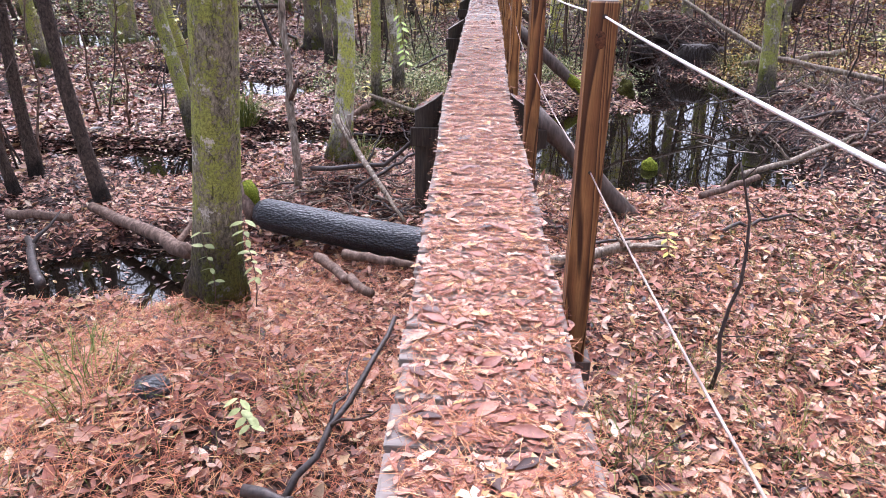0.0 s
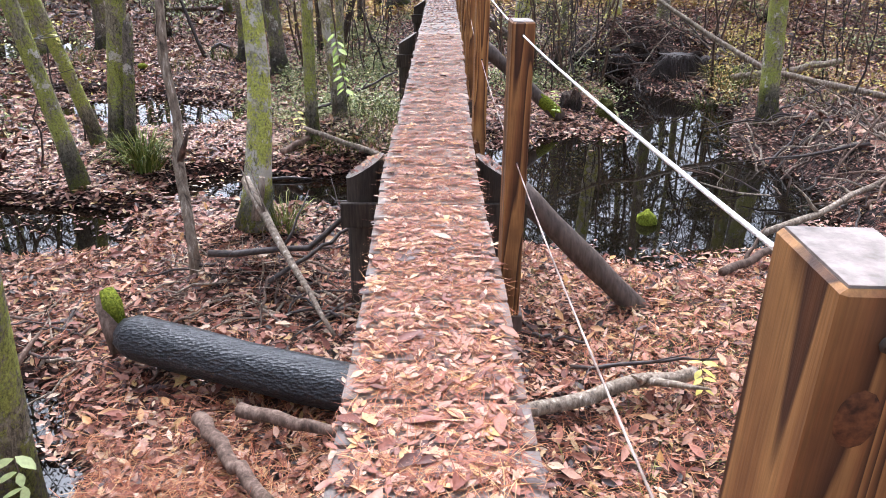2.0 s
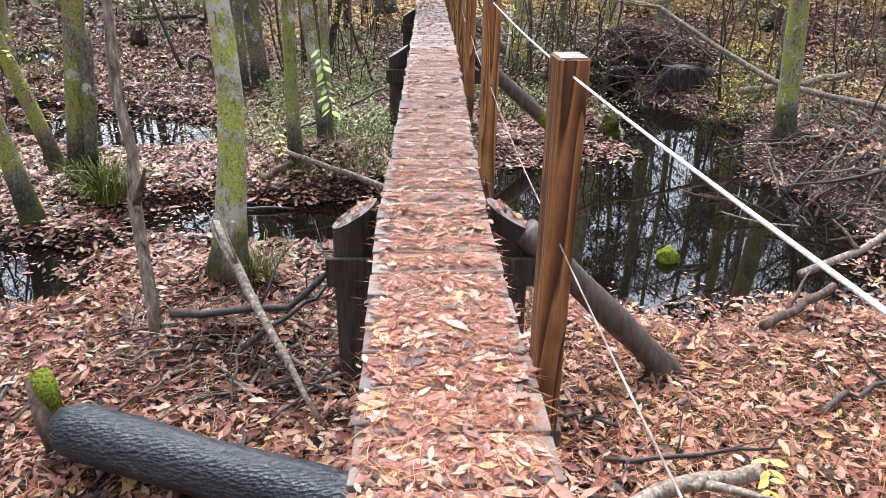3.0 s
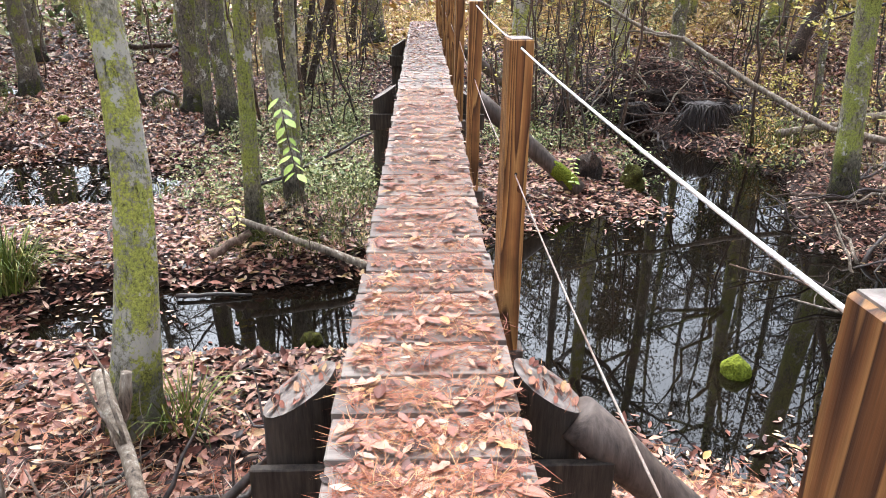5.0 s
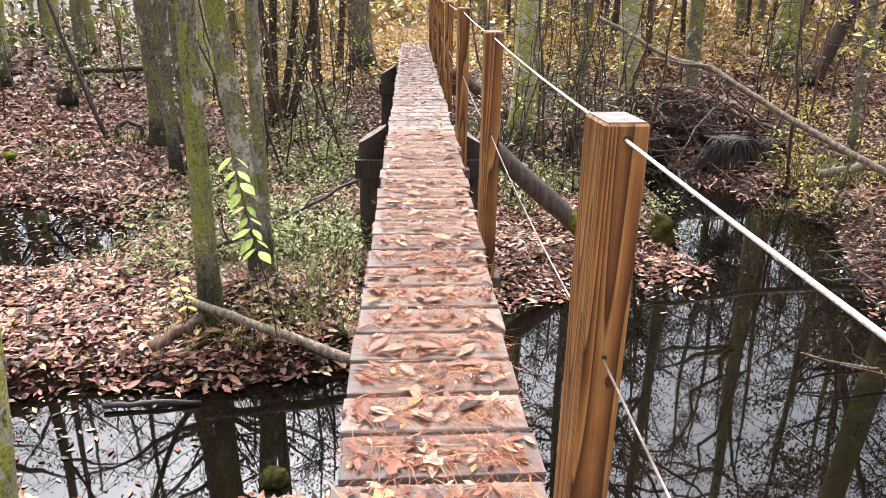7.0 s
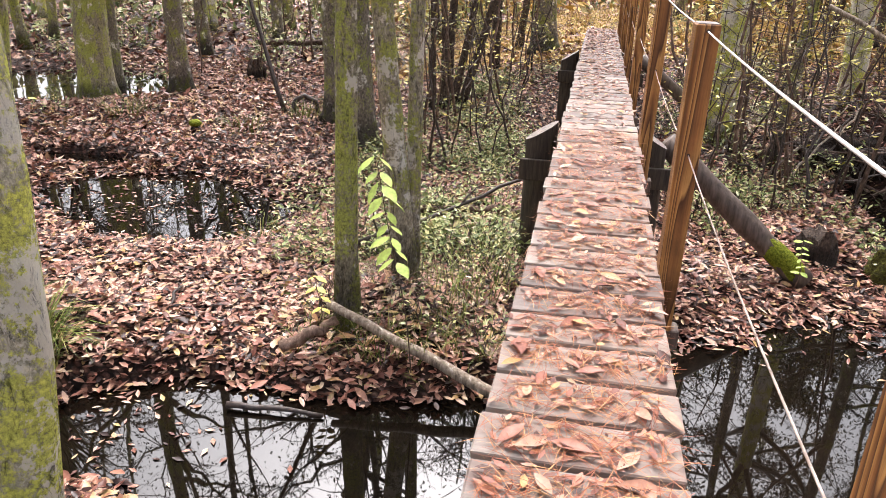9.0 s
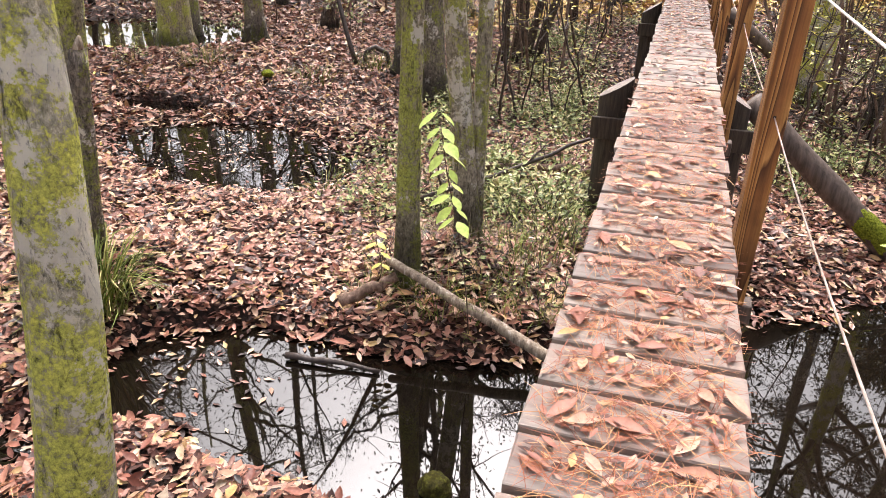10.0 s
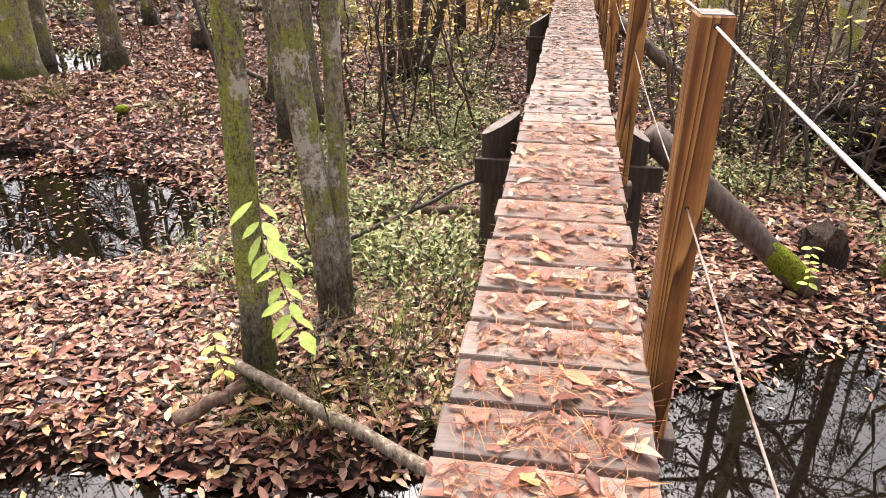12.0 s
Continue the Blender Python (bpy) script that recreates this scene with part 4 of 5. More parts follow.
rng = random.Random(9)
for _ in range(62):
    x, y = rng.uniform(-2.9, -0.55), rng.uniform(12.8, 22)
    shrub(x, y, 0.5, rng.uniform(0.12, 0.45), 230, 0.085)
for _ in range(34):
    x, y = rng.uniform(1.1, 3.4), rng.uniform(14.0, 22)
    shrub(x, y, 0.45, rng.uniform(0.15, 0.55), 170, 0.085)
for _ in range(34):
    x, y = rng.uniform(5.2, 11), rng.uniform(13, 22)
    shrub(x, y, 0.5, rng.uniform(0.2, 0.9), 150, 0.10, rng.choice((M_SHRUB, M_YELLOW, M_AUTUMN)), "pale green and yellow undergrowth on the bank")
for _ in range(90):
    x, y = rng.uniform(-18, 20), rng.uniform(22, 36)
    if abs(x - 0.3) > 1.6:
        if x > -3 and rng.random() < 0.65:
            shrub(x, y, 0.8, rng.uniform(0.4, 1.6), 170, 0.16, M_AUTUMN, "yellow autumn undergrowth on the far bank")
        else:
            shrub(x, y, 0.8, rng.uniform(0.4, 1.6), 150, 0.15)
for _ in range(20):
    x, y = rng.uniform(-14, -6), rng.uniform(6, 20)
    if ground_z(x, y) > -1.35:
        shrub(x, y, 0.5, rng.uniform(0.3, 0.9), 110, 0.10)


for x, y in ((-1.0, 11.5), (-0.75, 11.9), (-0.55, 12.4), (-1.3, 12.35), (-0.95, 12.7), (-0.5, 11.5), (-1.75, 11.6)):
    shrub(x, y, 0.28, 0.24, 80, 0.06, label="low dark green sprigs on a hummock", stems=14)


def seedling(x, y, z, h, pairs, leaf, label, material=M_GREEN, lean=(0.0, 0.0), low=0.35, droop=0.0):
    """A young plant: one stem with pairs of leaves."""
    ob = thing("seedling", (x, y, z), label, "plant")
    path = [Vector((lean[0] * t + 0.02 * math.sin(5 * t), lean[1] * t, h * t)) for t in (0, 0.2, 0.4, 0.6, 0.8, 1.0)]
    geometry("stem", [tube(path, [0.004, 0.004, 0.0035, 0.003, 0.0025, 0.002], 5)], M_STICK, ob)
    rng = random.Random(int(h * 1000))
    for i in range(pairs):
        t = low + (1 - low) * i / (pairs - 1)
        p = Vector((lean[0] * t + 0.02 * math.sin(5 * t), lean[1] * t, h * t))
        for s in (-1, 1):
            a = -rng.uniform(-0.2, 1.1) if s > 0 else math.pi + rng.uniform(-0.2, 1.1)
            m = np.array([leaf * rng.uniform(0.7, 1.1)])
            d = m[0] * 0.5
            scatter_mesh("leaf", np.array([p.x + d * math.cos(a)]), np.array([p.y + d * math.sin(a)]), np.array([p.z]), m, np.array([a - 1.57]), np.array([rng.uniform(-0.6, 0.1) - droop]), np.array([rng.uniform(-0.3, 0.3)]), OVAL, material, ob)
    return ob


OVAL = ([(0, -0.5, 0), (0.19, -0.28, 0.03), (0.26, 0.02, 0.04), (0.15, 0.3, 0.03), (0, 0.5, -0.04), (-0.15, 0.3, 0.03), (-0.26, 0.02, 0.04), (-0.19, -0.28, 0.03), (0, 0.0, 0.0)],
        [(0, 1, 8), (1, 2, 8), (2, 3, 8), (3, 4, 8), (4, 5, 8), (5, 6, 8), (6, 7, 8), (7, 0, 8)])
seedling(-0.93, 10.86, -1.12, 1.5, 9, 0.13, "leafy bright green seedling beside a slim tree", lean=(-0.10, -0.33), low=0.56, droop=0.35)
seedling(-1.68, 4.1, -0.85, 0.52, 5, 0.08, "small pale green plant at a tree's foot", M_SHRUB)
seedling(-1.4, 4.1, -0.85, 0.6, 7, 0.09, "small pale green plant at a tree's foot", M_SHRUB)
seedling(-1.66, 11.15, -1.0, 0.35, 4, 0.09, "small yellow green plant at a tree's foot", M_YELLOW)
seedling(1.75, 5.75, -1.22, 0.3, 4, 0.09, "small pale green fern-like plant in the litter", M_YELLOW)
seedling(2.0, 13.1, -1.2, 0.45, 6, 0.08, "leafy green plant beside a mossy brace")
seedling(-1.05, 2.75, -0.85, 0.22, 4, 0.09, "small dark green plant in pine straw", M_SHRUB)


# ---- fallen wood ----
def branch(path, r0, r1, material=M_STICK, label="crooked dead branch lying in leaves", side=0, seed=0, n=9, crook=0.03, on_ground=False):
    rng = random.Random(seed)
    pts = []
    p = [Vector(q) for q in path]
    for a, b in zip(p, p[1:]):
        m = max(2, n // (len(p) - 1))
        pts += wobble(a, b, m, crook, rng)[: -1 if b is not p[-1] else None]
    base = pts[0].copy()
    ob = thing("branch", base, label, "branch", "fallen branches")
    pts = [q - base for q in pts]
    m = len(pts)
    geometry("stem", [tube(pts, [r0 + (r1 - r0) * i / (m - 1) for i in range(m)], 9, 0.10, seed)], material, ob)
    for _ in range(side):
        i = rng.randint(1, m - 2)
        d = Vector((rng.uniform(-1, 1), rng.uniform(-1, 1), rng.uniform(0.0, 0.9))).normalized() * rng.uniform(0.2, 0.55)
        geometry("twig", [tube(wobble(pts[i], pts[i] + d, 4, 0.03, rng), [r1 * 0.8, r1 * 0.65, r1 * 0.5, r1 * 0.35, r1 * 0.15], 5)], material, ob)
    return ob


log = thing("fallen_log", (-1.98, 6.18, -0.98), "thick black wet log with rough bark", "log")
geometry("bark", [tube([(0.0, 0.0, 0.0), (0.08, -0.03, 0.0), (0.45, -0.16, -0.02), (0.85, -0.30, -0.04), (1.25, -0.44, -0.05), (1.62, -0.57, -0.05), (1.95, -0.68, -0.06)], [0.11, 0.15, 0.158, 0.15, 0.156, 0.148, 0.14], 26, 0.07, 8)], M_LOG, log)
stub = geometry("broken_stub", [tube([(-0.02, 0.02, -0.12), (-0.10, 0.08, 0.05), (-0.17, 0.16, 0.22)], [0.10, 0.085, 0.06], 12, 0.2, 4)], M_STICK, log, "broken stub of a limb")
geometry("moss_cap", [tube([(-0.03, 0.05, 0.06), (-0.09, 0.10, 0.17), (-0.15, 0.15, 0.255)], [0.03, 0.062, 0.045], 12, 0.35, 5)], M_MOSS, stub, "bright moss on the stub")

snag = thing("broken_snag", (-3.74, 10.75, -1.2), "dead broken snag beside a mossy tree", "snag")
geometry("stem", [tube([(0, 0, 0), (0.06, 0, 0.5), (0.15, 0, 1.1), (0.22, 0.0, 1.6), (0.24, 0, 1.72)], [0.085, 0.07, 0.066, 0.06, 0.045], 11, 0.2, 3)], M_BARK_GREY, snag)
geometry("splintered_top", [tube([(0.225, 0, 1.68), (0.25, 0.0, 1.74), (0.26, 0.01, 1.80)], [0.045, 0.03, 0.01], 7, 0.3, 5)], M_BLEACHED, snag, "pale splintered wood")
snag = thing("broken_snag", (-1.9, 7.4, -1.18), "thin crooked dead snag with peeling bark", "snag")
geometry("stem", [tube([(0, 0, 0), (0.0, 0.0, 0.28), (-0.03, 0.08, 0.6), (-0.08, 0.2, 0.95), (-0.07, 0.28, 1.3), (-0.13, 0.33, 1.75), (-0.12, 0.4, 2.2), (-0.17, 0.45, 2.9)], [0.052, 0.042, 0.04, 0.043, 0.034, 0.038, 0.028, 0.016], 11, 0.34, 6)], M_BLEACHED, snag)
geometry("side_stub", [tube([(-0.08, 0.2, 0.95), (0.0, 0.14, 1.1), (0.06, 0.12, 1.25)], [0.03, 0.022, 0.01], 7, 0.2, 5)], M_STICK, snag, "broken side stub")

DARK, GREYB = "dark wet twig lying over the litter", "bleached dead branch lying in leaves"
branch([(-1.5, 7.75, -0.42), (-1.05, 7.05, -0.80), (-0.62, 6.4, -1.12)], 0.042, 0.015, M_BLEACHED, "forked bleached dead branch propped on debris", 2, 1, 9, 0.012)
branch([(-1.42, 7.65, -0.75), (-1.35, 7.7, -0.38)], 0.04, 0.025, M_BLEACHED, GREYB, 0, 2, 4)
branch([(-1.7, 7.2, -0.85), (-0.9, 7.15, -0.78), (-0.35, 7.3, -0.38)], 0.03, 0.018, M_TWIG, "dark crooked branch against a pile", 3, 3)
branch([(-1.2, 7.0, -1.0), (-0.55, 7.55, -0.72)], 0.022, 0.012, M_TWIG, DARK, 2, 4)
branch([(-1.28, 5.42, -1.08), (-0.72, 4.72, -1.05)], 0.045, 0.035, M_STICK, "bare grey branch lying in pine straw", 0, 5)
branch([(-1.06, 5.5, -1.08), (-0.44, 5.25, -1.06)], 0.045, 0.03, M_STICK, "bare grey branch lying in pine straw", 0, 6)
branch([(0.55, 5.5, -1.12), (1.2, 5.75, -1.10), (1.75, 5.85, -1.06)], 0.05, 0.045, M_BLEACHED, "pale rotten branch lying in leaves", 2, 7)
branch([(1.0, 6.1, -1.18), (1.5, 6.0, -1.08), (2.0, 6.1, -1.12)], 0.016, 0.008, M_TWIG, DARK, 4, 8)
branch([(0.72, 6.6, -1.2), (1.15, 6.35, -1.15)], 0.018, 0.01, M_TWIG, DARK, 2, 9)
branch([(-0.78, 2.3, -0.85), (-0.55, 2.75, -0.62), (-0.38, 3.3, -0.45)], 0.018, 0.012, M_TWIG, "dark wet stick beside the walkway", 2, 10)
branch([(-0.95, 2.35, -0.8), (-0.72, 2.3, -0.8)], 0.03, 0.02, M_TWIG, DARK, 0, 11, 4)
branch([(-2.45, 5.55, -1.12), (-3.1, 6.1, -1.14), (-3.9, 6.7, -1.16)], 0.075, 0.05, M_STICK, "rotten grey log at the edge of a puddle", 1, 12)
branch([(-3.4, 4.9, -1.15), (-3.9, 5.6, -1.05)], 0.045, 0.03, M_TWIG, DARK, 1, 13)
branch([(-4.6, 6.4, -1.14), (-3.9, 6.3, -1.12)], 0.05, 0.04, M_STICK, "rotten pale log in leaves", 0, 14)
branch([(-1.62, 11.22, -0.87), (-0.32, 10.88, -1.24)], 0.03, 0.042, M_BLEACHED, "lichened branch lying down a hummock to the water", 0, 15, 9, 0.008)
branch([(-1.9, 11.0, -1.14), (-1.55, 11.2, -0.98)], 0.045, 0.035, M_STICK, "mossy root running down a hummock", 0, 16)
branch([(-2.1, 10.55, -1.345), (-1.75, 10.58, -1.34), (-1.45, 10.6, -1.36)], 0.022, 0.012, M_TWIG, "black sodden stick at the waterline", 0, 17, 9, 0.006)
branch([(-1.72, 14.1, -1.13), (-1.1, 14.2, -1.10), (-0.52, 14.3, -1.12)], 0.045, 0.04, M_STICK, "straight grey log lying behind a pile", 0, 18)
branch([(-1.95, 12.9, -1.1), (-1.2, 13.3, -0.85), (-0.5, 13.6, -0.55)], 0.025, 0.015, M_TWIG, "dark leaning branch against a pile", 3, 19)
branch([(-3.07, 11.3, -1.24), (-3.05, 11.7, -1.12)], 0.016, 0.012, M_TWIG, DARK, 0, 20, 4)
branch([(-5.4, 16.5, -1.2), (-4.6, 16.2, -1.18)], 0.02, 0.012, M_TWIG, DARK, 1, 21)
branch([(-9.5, 26.9, -0.95), (-7.4, 27.8, -0.95)], 0.09, 0.08, M_STICK, "pale log lying far back in the wood", 0, 22)
branch([(-5.2, 18.9, -1.2), (-5.75, 19.3, 0.1), (-6.35, 19.7, 1.6)], 0.045, 0.025, M_TWIG, "dark leaning sapling stem", 0, 23)
branch([(2.8, 16.6, 1.02), (3.85, 16.2, 0.47), (4.26, 16.0, 0.41), (5.03, 15.2, -0.14), (5.81, 14.2, -0.62), (6.8, 13.8, -0.78), (8.6, 13.2, -1.12)], 0.028, 0.055, M_BLEACHED, "long bare fallen limb hanging over the pool", 0, 24, 18, 0.02)
branch([(4.26, 16.0, 0.42), (3.4, 16.1, 0.52)], 0.022, 0.012, M_BLEACHED, GREYB, 0, 25, 5)
branch([(5.6, 15.2, -0.9), (6.6, 15.5, -0.85), (8.1, 16.2, -0.75)], 0.06, 0.07, M_BLEACHED, "pale fallen trunk on the far bank", 0, 26)
branch([(5.2, 12.0, -1.05), (6.3, 11.8, -1.0), (7.6, 12.6, -0.95)], 0.05, 0.06, M_STICK, "grey fallen branch on the bank", 3, 27)
branch([(3.4, 8.6, -1.25), (4.3, 9.0, -1.1), (5.6, 9.9, -0.95)], 0.04, 0.03, M_BLEACHED, GREYB, 3, 28)
branch([(2.6, 7.6, -1.2), (3.4, 8.1, -1.12)], 0.04, 0.035, M_STICK, GREYB, 1, 29)
branch([(2.4, 6.5, -1.2), (3.3, 6.9, -1.14)], 0.022, 0.014, M_TWIG, DARK, 2, 30)
branch([(1.59, 3.88, -1.25), (1.66, 4.0, -0.7), (1.72, 4.1, -0.15), (1.62, 4.15, 0.2)], 0.016, 0.006, M_TWIG, "thin leafless sapling stem beside the walkway", 3, 31)
branch([(-5.05, 18.9, -1.22), (-5.02, 18.95, -1.0), (-4.85, 19.0, -0.9), (-4.66, 19.05, -1.0), (-4.62, 19.05, -1.2)], 0.045, 0.04, M_TWIG, "arched dark root loop standing out of the leaves", 0, 32, 12, 0.01)


def leafy_twig(p, q, n, seed, material, label):
    """A thin overhanging twig with scattered leaves."""
    rng = random.Random(seed)
    ob = thing("leafy_branch", p, label, "branch", "overhanging branches")
    d = Vector(q) - Vector(p)
    path = wobble((0, 0, 0), d, 9, 0.06, rng, 0.08)
    geometry("stem", [tube(path, [0.016 - 0.0014 * i for i in range(10)], 6, 0.1, seed)], M_TWIG, ob)
    lx, ly, lz = [], [], []
    for _ in range(7):
        i = rng.randint(2, 8)
        e = path[i] + Vector((rng.uniform(-0.4, 0.4), rng.uniform(-0.4, 0.4), rng.uniform(-0.15, 0.2)))
        w = wobble(path[i], e, 4, 0.03, rng)
        geometry("twig", [tube(w, [0.006, 0.005, 0.004, 0.003, 0.002], 5)], M_TWIG, ob)
        for _ in range(n // 7):
            c = w[rng.randint(1, 4)]
            lx.append(c.x + rng.gauss(0, 0.07)), ly.append(c.y + rng.gauss(0, 0.07)), lz.append(c.z + rng.gauss(0, 0.05))
    m = len(lx)
    lr = np.random.RandomState(seed)
    tagged(scatter_mesh("foliage", np.array(lx), np.array(ly), np.array(lz), lr.uniform(0.06, 0.12, m), lr.uniform(0, 6.28, m), lr.normal(0, 0.5, m), lr.normal(0, 0.5, m), CURL, material, ob), kind="stuff")


leafy_twig((7.1, 16.8, 1.3), (4.6, 15.6, 0.95), 90, 1, M_YELLOW, "thin branch with yellow leaves over the pool")
leafy_twig((7.1, 16.8, 1.0), (5.3, 14.3, 0.55), 70, 2, M_YELLOW, "thin branch with yellow leaves over the pool")
leafy_twig((2.75, 17.5, 1.2), (1.5, 16.4, 0.9), 70, 3, M_YELLOW, "thin branch with yellow leaves beside the walkway")
leafy_twig((5.15, 12.6, 1.1), (4.4, 13.6, 0.9), 50, 4, M_YELLOW, "thin branch with yellow leaves over the pool")
rng = random.Random(31)
for _ in range(120):  # brushwood on the bank right of the pool
    x, y = rng.uniform(4.4, 7.6), rng.uniform(8.2, 13.2)
    a = rng.uniform(0, 3.14)
    ln = rng.uniform(0.5, 1.5)
    z = ground_z(x, y)
    branch([(x, y, z + 0.04), (x + ln * math.cos(a), y + ln * math.sin(a) * 0.5, max(ground_z(x + ln * math.cos(a), y + ln * math.sin(a) * 0.5), WATER) + rng.uniform(0.03, 0.45))], rng.uniform(0.012, 0.03), 0.008, rng.choice((M_TWIG, M_STICK, M_BLEACHED)), "tangled brushwood on the bank of the pool", 2, rng.randint(0, 9999), 6, 0.05)
for _ in range(84):  # sticks over the hummock of debris and in the litter
    x, y = rng.choice(((-1.45, 7.3), (-1.6, 7.5), (-0.9, 6.9), (-2.6, 6.4), (-1.2, 12.9)))
    x, y = x + rng.gauss(0, 0.35), y + rng.gauss(0, 0.25)
    a, ln = rng.uniform(0, 6.28), rng.uniform(0.25, 0.7)
    q = (x + ln * math.cos(a), y + ln * math.sin(a))
    branch([(x, y, ground_z(x, y) + 0.03), (*q, max(ground_z(*q), WATER) + rng.uniform(0.02, 0.10))], rng.uniform(0.008, 0.018), 0.005, rng.choice((M_TWIG, M_STICK, M_BLEACHED)), "thin dead stick lying over the litter", 1, rng.randint(0, 9999), 5, 0.03)
for _ in range(110):  # dead sticks on the far bank
    x, y = rng.uniform(2.2, 7.5), rng.uniform(16.4, 19.5)
    a, ln = rng.uniform(0, 6.28), rng.uniform(0.6, 1.8)
    q = (x + ln * math.cos(a), y + ln * math.sin(a))
    branch([(x, y, ground_z(x, y) + 0.03), (*q, ground_z(*q) + rng.uniform(0.05, 0.5))], rng.uniform(0.015, 0.035), 0.008, rng.choice((M_TWIG, M_STICK, M_BLEACHED)), "dead stick lying on the far bank", 2, rng.randint(0, 9999), 6, 0.05)


# ---- stumps, stones and moss ----
def knob(name, x, y, z, sx, sy, sz, material, label, category, seed=0, rough=0.18):
    bm = bmesh.new()
    bmesh.ops.create_icosphere(bm, subdivisions=4, radius=1.0)
    for q in bm.verts:
        k = 1 + rough * noise.noise(q.co * 1.7 + Vector((seed, 0, 0))) + (0.07 + 0.35 * max(0.0, rough - 0.2)) * noise.noise(q.co * 5 + Vector((0, seed, 0))) + 0.2 * max(0.0, rough - 0.2) * noise.noise(q.co * 13)
        q.co = Vector((q.co.x * sx * k, q.co.y * sy * k, q.co.z * sz * k))
    ob = tagged(part(name, bm, material, None, smooth=True), label, category)
    ob.location = (x, y, z)
    return ob


knob("moss_knob", 2.40, 9.2, -1.36, 0.11, 0.10, 0.12, M_MOSS, "round mossy stump top standing in the pool", "stump", 1)
knob("moss_knob", -0.80, 9.75, -1.37, 0.09, 0.08, 0.08, M_MOSSDARK, "mossy stub standing in the pool", "stump", 2)
knob("stone", -1.6, 2.95, -0.72, 0.11, 0.09, 0.07, M_LOG, "dark wet stump knob in pine straw", "stump", 3)


def stump(x, y, r, h, seed, mossy=True):
    ob = thing("stump", (x, y, ground_z(x, y) - 0.1), "rotten mossy stump at the water's edge" if mossy else "old broken stump in leaves", "stump")
    rng = random.Random(seed)
    v, f = tube([(0, 0, 0), (0, 0, h * 0.35), (0.01, 0, h * 0.75), (0.01, 0, h), (0.01, 0, h * 0.8), (0, 0, h * 0.55)], [r * 1.35, r * 1.08, r * 0.98, r * 0.9, r * 0.62, r * 0.3], 22, 0.2, seed)
    v = [Vector(q) for q in v]
    for q in v[66:88]:  # a splintered rim
        q.z += h * (0.22 * math.sin(2.0 * math.atan2(q.y, q.x) + seed) + rng.uniform(-0.18, 0.22))
    geometry("wood", [(v, f)], M_BARK_BROWN, ob, smooth=False)
    if mossy:
        bm = bmesh.new()
        bmesh.ops.create_icosphere(bm, subdivisions=2, radius=1.0)
        for q in bm.verts:
            k = 1 + 0.25 * noise.noise(q.co * 2 + Vector((seed, 0, 0)))
            q.co = Vector((q.co.x * r * k, q.co.y * r * k, h + 0.09 + q.co.z * 0.06 * k))
        part("moss_cap", bm, M_MOSS, ob, "green moss", True)


stump(2.4, 13.95, 0.19, 0.3, 11, False)
knob("mossy_stump", 2.95, 13.75, -1.27, 0.17, 0.15, 0.24, M_MOSSDARK, "low mossy stump at the water's edge", "stump", 12, 0.5)
stump(-7.4, 22.5, 0.2, 0.45, 3, False)
stump(-6.0, 17.2, 0.10, 0.15, 4)


def root_clump(x, y, z, w, h, n, seed):
    """Dark hanging roots and dead fern of an undercut bank."""
    ob = thing("root_clump", (x, y, z), "dark mat of hanging roots on an undercut bank", "roots")
    rng = random.Random(seed)
    out = []
    for _ in range(n):
        a = rng.uniform(-2.9, -0.2)
        p = Vector((rng.gauss(0, w * 0.15), rng.gauss(0, 0.1), h))
        q = Vector((math.cos(a) * w * rng.uniform(0.5, 1.0), math.sin(a) * w * 0.45, rng.uniform(-0.05, 0.15)))
        mid = p.lerp(q, 0.5) + Vector((0, -0.06, h * 0.28))
        out.append(tube([p, p.lerp(mid, 0.6) + Vector((0, 0, 0.04)), mid, q.lerp(mid, 0.3), q], [0.014, 0.013, 0.012, 0.009, 0.004], 4, 0.1, 0, caps=False))
    tagged(geometry("root_tangle", out, M_TWIG, ob), kind="stuff")
    return ob


for x, y, z, w, h, n, sd in ((5.1, 16.95, -1.3, 0.8, 0.55, 170, 1), (4.0, 17.5, -1.2, 0.6, 0.35, 60, 2), (5.9, 17.1, -1.2, 0.5, 0.35, 60, 4)):
    root_clump(x, y, z, w, h, n, sd)
# Black lumps stand in for the shaded hollows under the root bank.
for j, (x, y, z, sx, sy, sz) in enumerate(((3.7, 17.65, -1.05, 0.5, 0.4, 0.3), (4.55, 17.85, -1.0, 0.7, 0.4, 0.36), (5.35, 17.45, -1.1, 0.55, 0.3, 0.3))):
    knob("root_mass", x, y, z, sx, sy, sz, M_HOLLOW, "lump of roots and soil, black to stand in for a shaded hollow", "roots", j, 0.9)

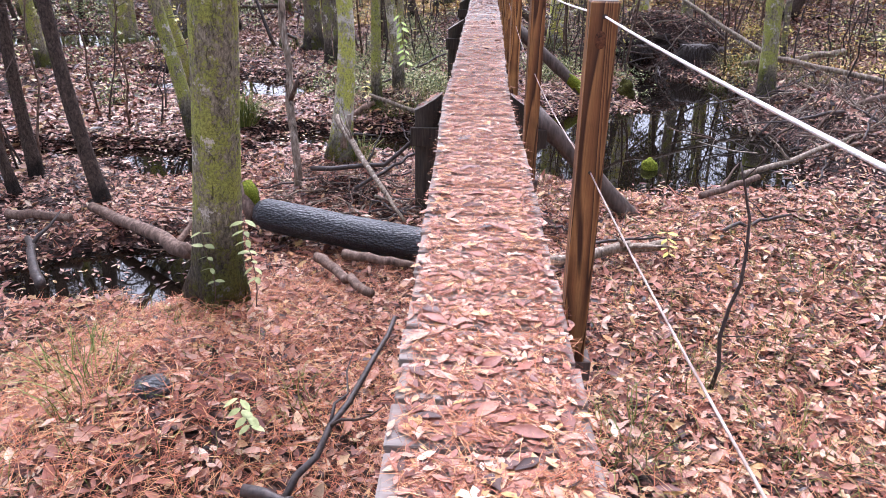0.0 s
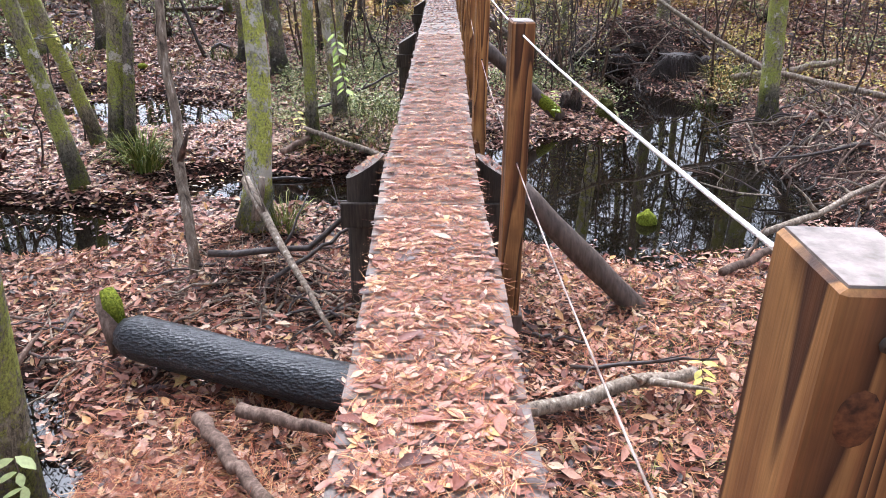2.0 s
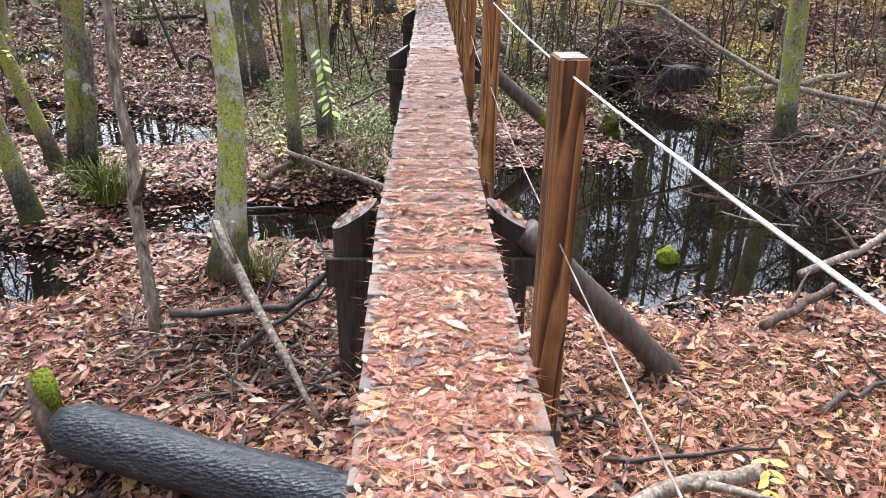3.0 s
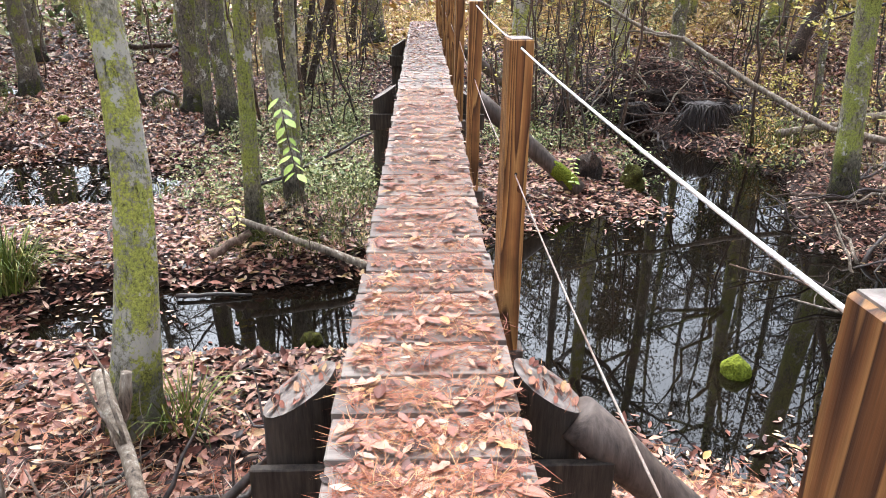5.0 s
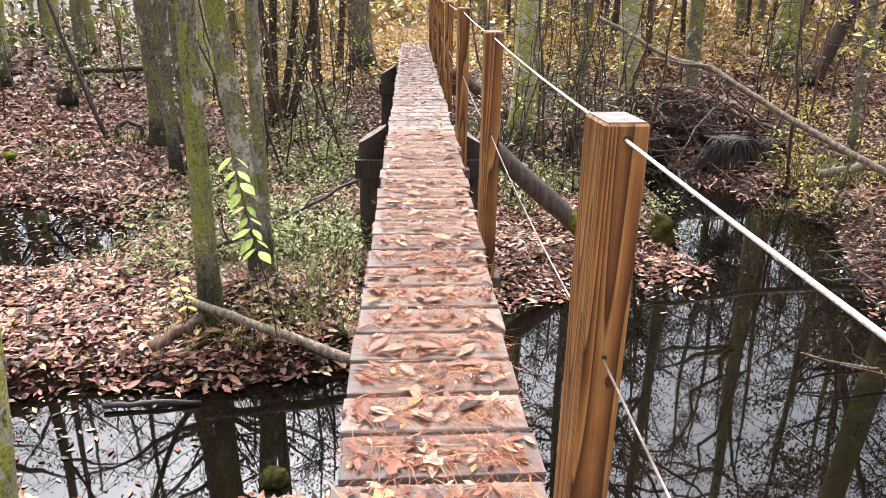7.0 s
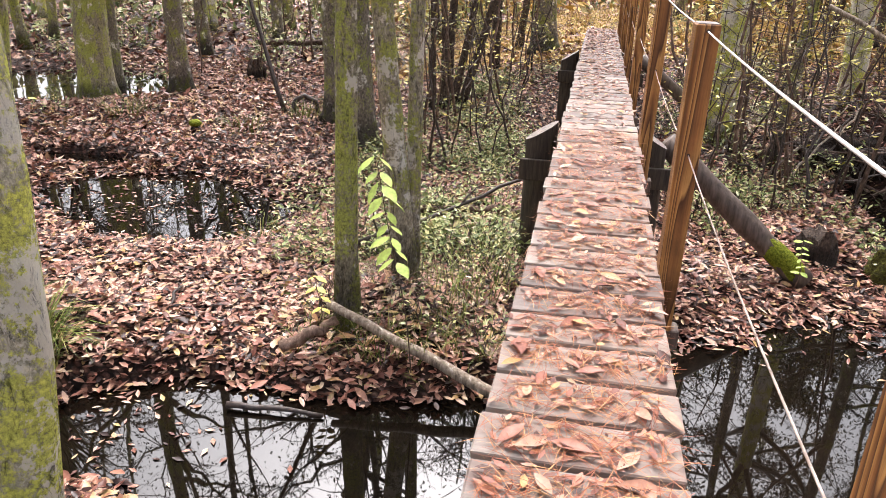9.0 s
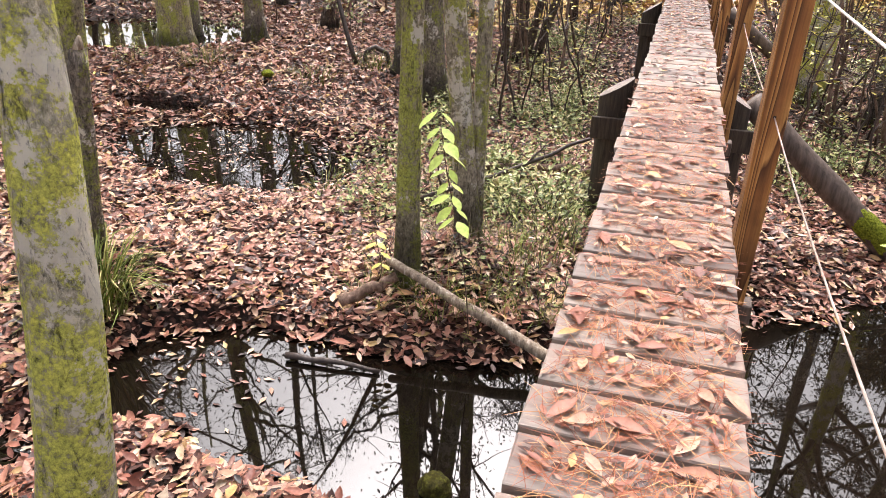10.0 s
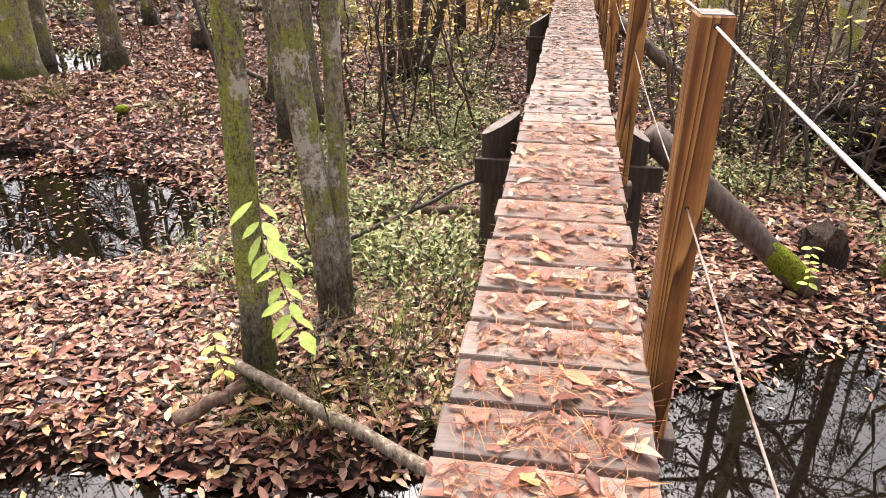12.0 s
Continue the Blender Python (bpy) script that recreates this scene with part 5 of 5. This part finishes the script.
# ---- thin saplings and dead stems standing in the wood ----
def sapling(seed, h, r, leafy, material, label):
    rng = random.Random(seed)
    ob = thing("sapling", (40 + seed * 0.5, 45, ground_z(40 + seed * 0.5, 45)), label, "sapling", "saplings in the wood")
    path = wobble((0, 0, -0.05), (rng.uniform(-0.5, 0.5), rng.uniform(-0.3, 0.3), h), 8, 0.07, rng)
    geometry("stem", [tube(path, [r * (1 - 0.8 * i / 8) for i in range(9)], 6, 0.08, seed)], material, ob)
    tw, lx, ly, lz = [], [], [], []
    for _ in range(9):
        i = rng.randint(2, 7)
        a, ln = rng.uniform(0, 6.28), rng.uniform(0.25, 0.75)
        e = path[i] + Vector((math.cos(a) * ln, math.sin(a) * ln, rng.uniform(0.0, 0.5) * ln))
        w = wobble(path[i], e, 3, 0.04, rng)
        tw.append(tube(w, [0.006, 0.005, 0.004, 0.002], 4, caps=False))
        for _ in range(leafy):
            c = w[rng.randint(1, 3)]
            lx.append(c.x + rng.gauss(0, 0.07)), ly.append(c.y + rng.gauss(0, 0.07)), lz.append(c.z + rng.gauss(0, 0.06))
    tagged(geometry("twig_tangle", tw, material, ob), kind="stuff")
    if lx:
        m = len(lx)
        lr = np.random.RandomState(seed)
        scatter_mesh("foliage", np.array(lx), np.array(ly), np.array(lz), lr.uniform(0.05, 0.10, m), lr.uniform(0, 6.28, m), lr.normal(0, 0.5, m), lr.normal(0, 0.5, m), LEAF, M_YELLOW if seed % 2 else M_SHRUB, ob)
    return ob


stems = [sapling(1, 2.6, 0.022, 5, M_TWIG, "thin sapling with sparse yellow leaves"), sapling(2, 3.4, 0.03, 0, M_STICK, "bare thin dead stem"), sapling(3, 1.8, 0.014, 7, M_TWIG, "thin sapling with sparse yellow leaves"),
         sapling(4, 2.8, 0.02, 8, M_STICK, "thin sapling with pale green leaves"), sapling(6, 2.2, 0.016, 0, M_TWIG, "bare thin dead stem")]
rng = random.Random(13)
for k_ in range(190):
    if k_ < 45:
        x, y = rng.uniform(1.5, 4.2), rng.uniform(15.2, 21)
    elif k_ < 85:
        x, y = rng.uniform(5.4, 11), rng.uniform(8.5, 22)
    elif k_ < 115:
        x, y = rng.uniform(-3.0, -0.8), rng.uniform(16, 24)
    elif k_ < 140:
        x, y = rng.uniform(-10, -4.6), rng.uniform(6.0, 12)
    else:
        x, y = rng.uniform(-14, 16), rng.uniform(21, 32)
    if ground_z(x, y) < -1.34 or abs(x - 0.35) < 1.1:
        continue
    copy_thing(rng.choice(stems), pose(x, y, ground_z(x, y), rng.uniform(-10, 10), rng.uniform(-10, 10), rng.uniform(0, 360)))

# ---- the planks, one by one ----
shapes = []
rng = random.Random(3)
for j in range(6):
    bm = box((-HALF, -0.107, -0.04), (HALF, 0.107, 0.0), 0.005)
    for q in bm.verts:
        q.co.x += rng.uniform(-0.004, 0.004)
        q.co.z += rng.uniform(-0.0025, 0.0015)
        q.co.y += rng.uniform(-0.002, 0.002)
    m = bpy.data.meshes.new("plank")
    bm.to_mesh(m)
    bm.free()
    m.materials.append(M_PLANK)
    shapes.append(m)
y = 6.54 - PITCH * 36 + PITCH / 2
while y < 23.5:
    ob = new("plank", rng.choice(shapes))
    ob.parent = boardwalk
    slope = (deck_z(y + 0.1) - deck_z(y - 0.1)) / 0.2
    ob.location = (deck_x(y) + rng.uniform(-0.012, 0.012), y, deck_z(y) + rng.uniform(-0.002, 0.002))
    ob.rotation_euler = (slope, rng.uniform(-0.004, 0.004), rng.uniform(-0.008, 0.008))
    y += PITCH
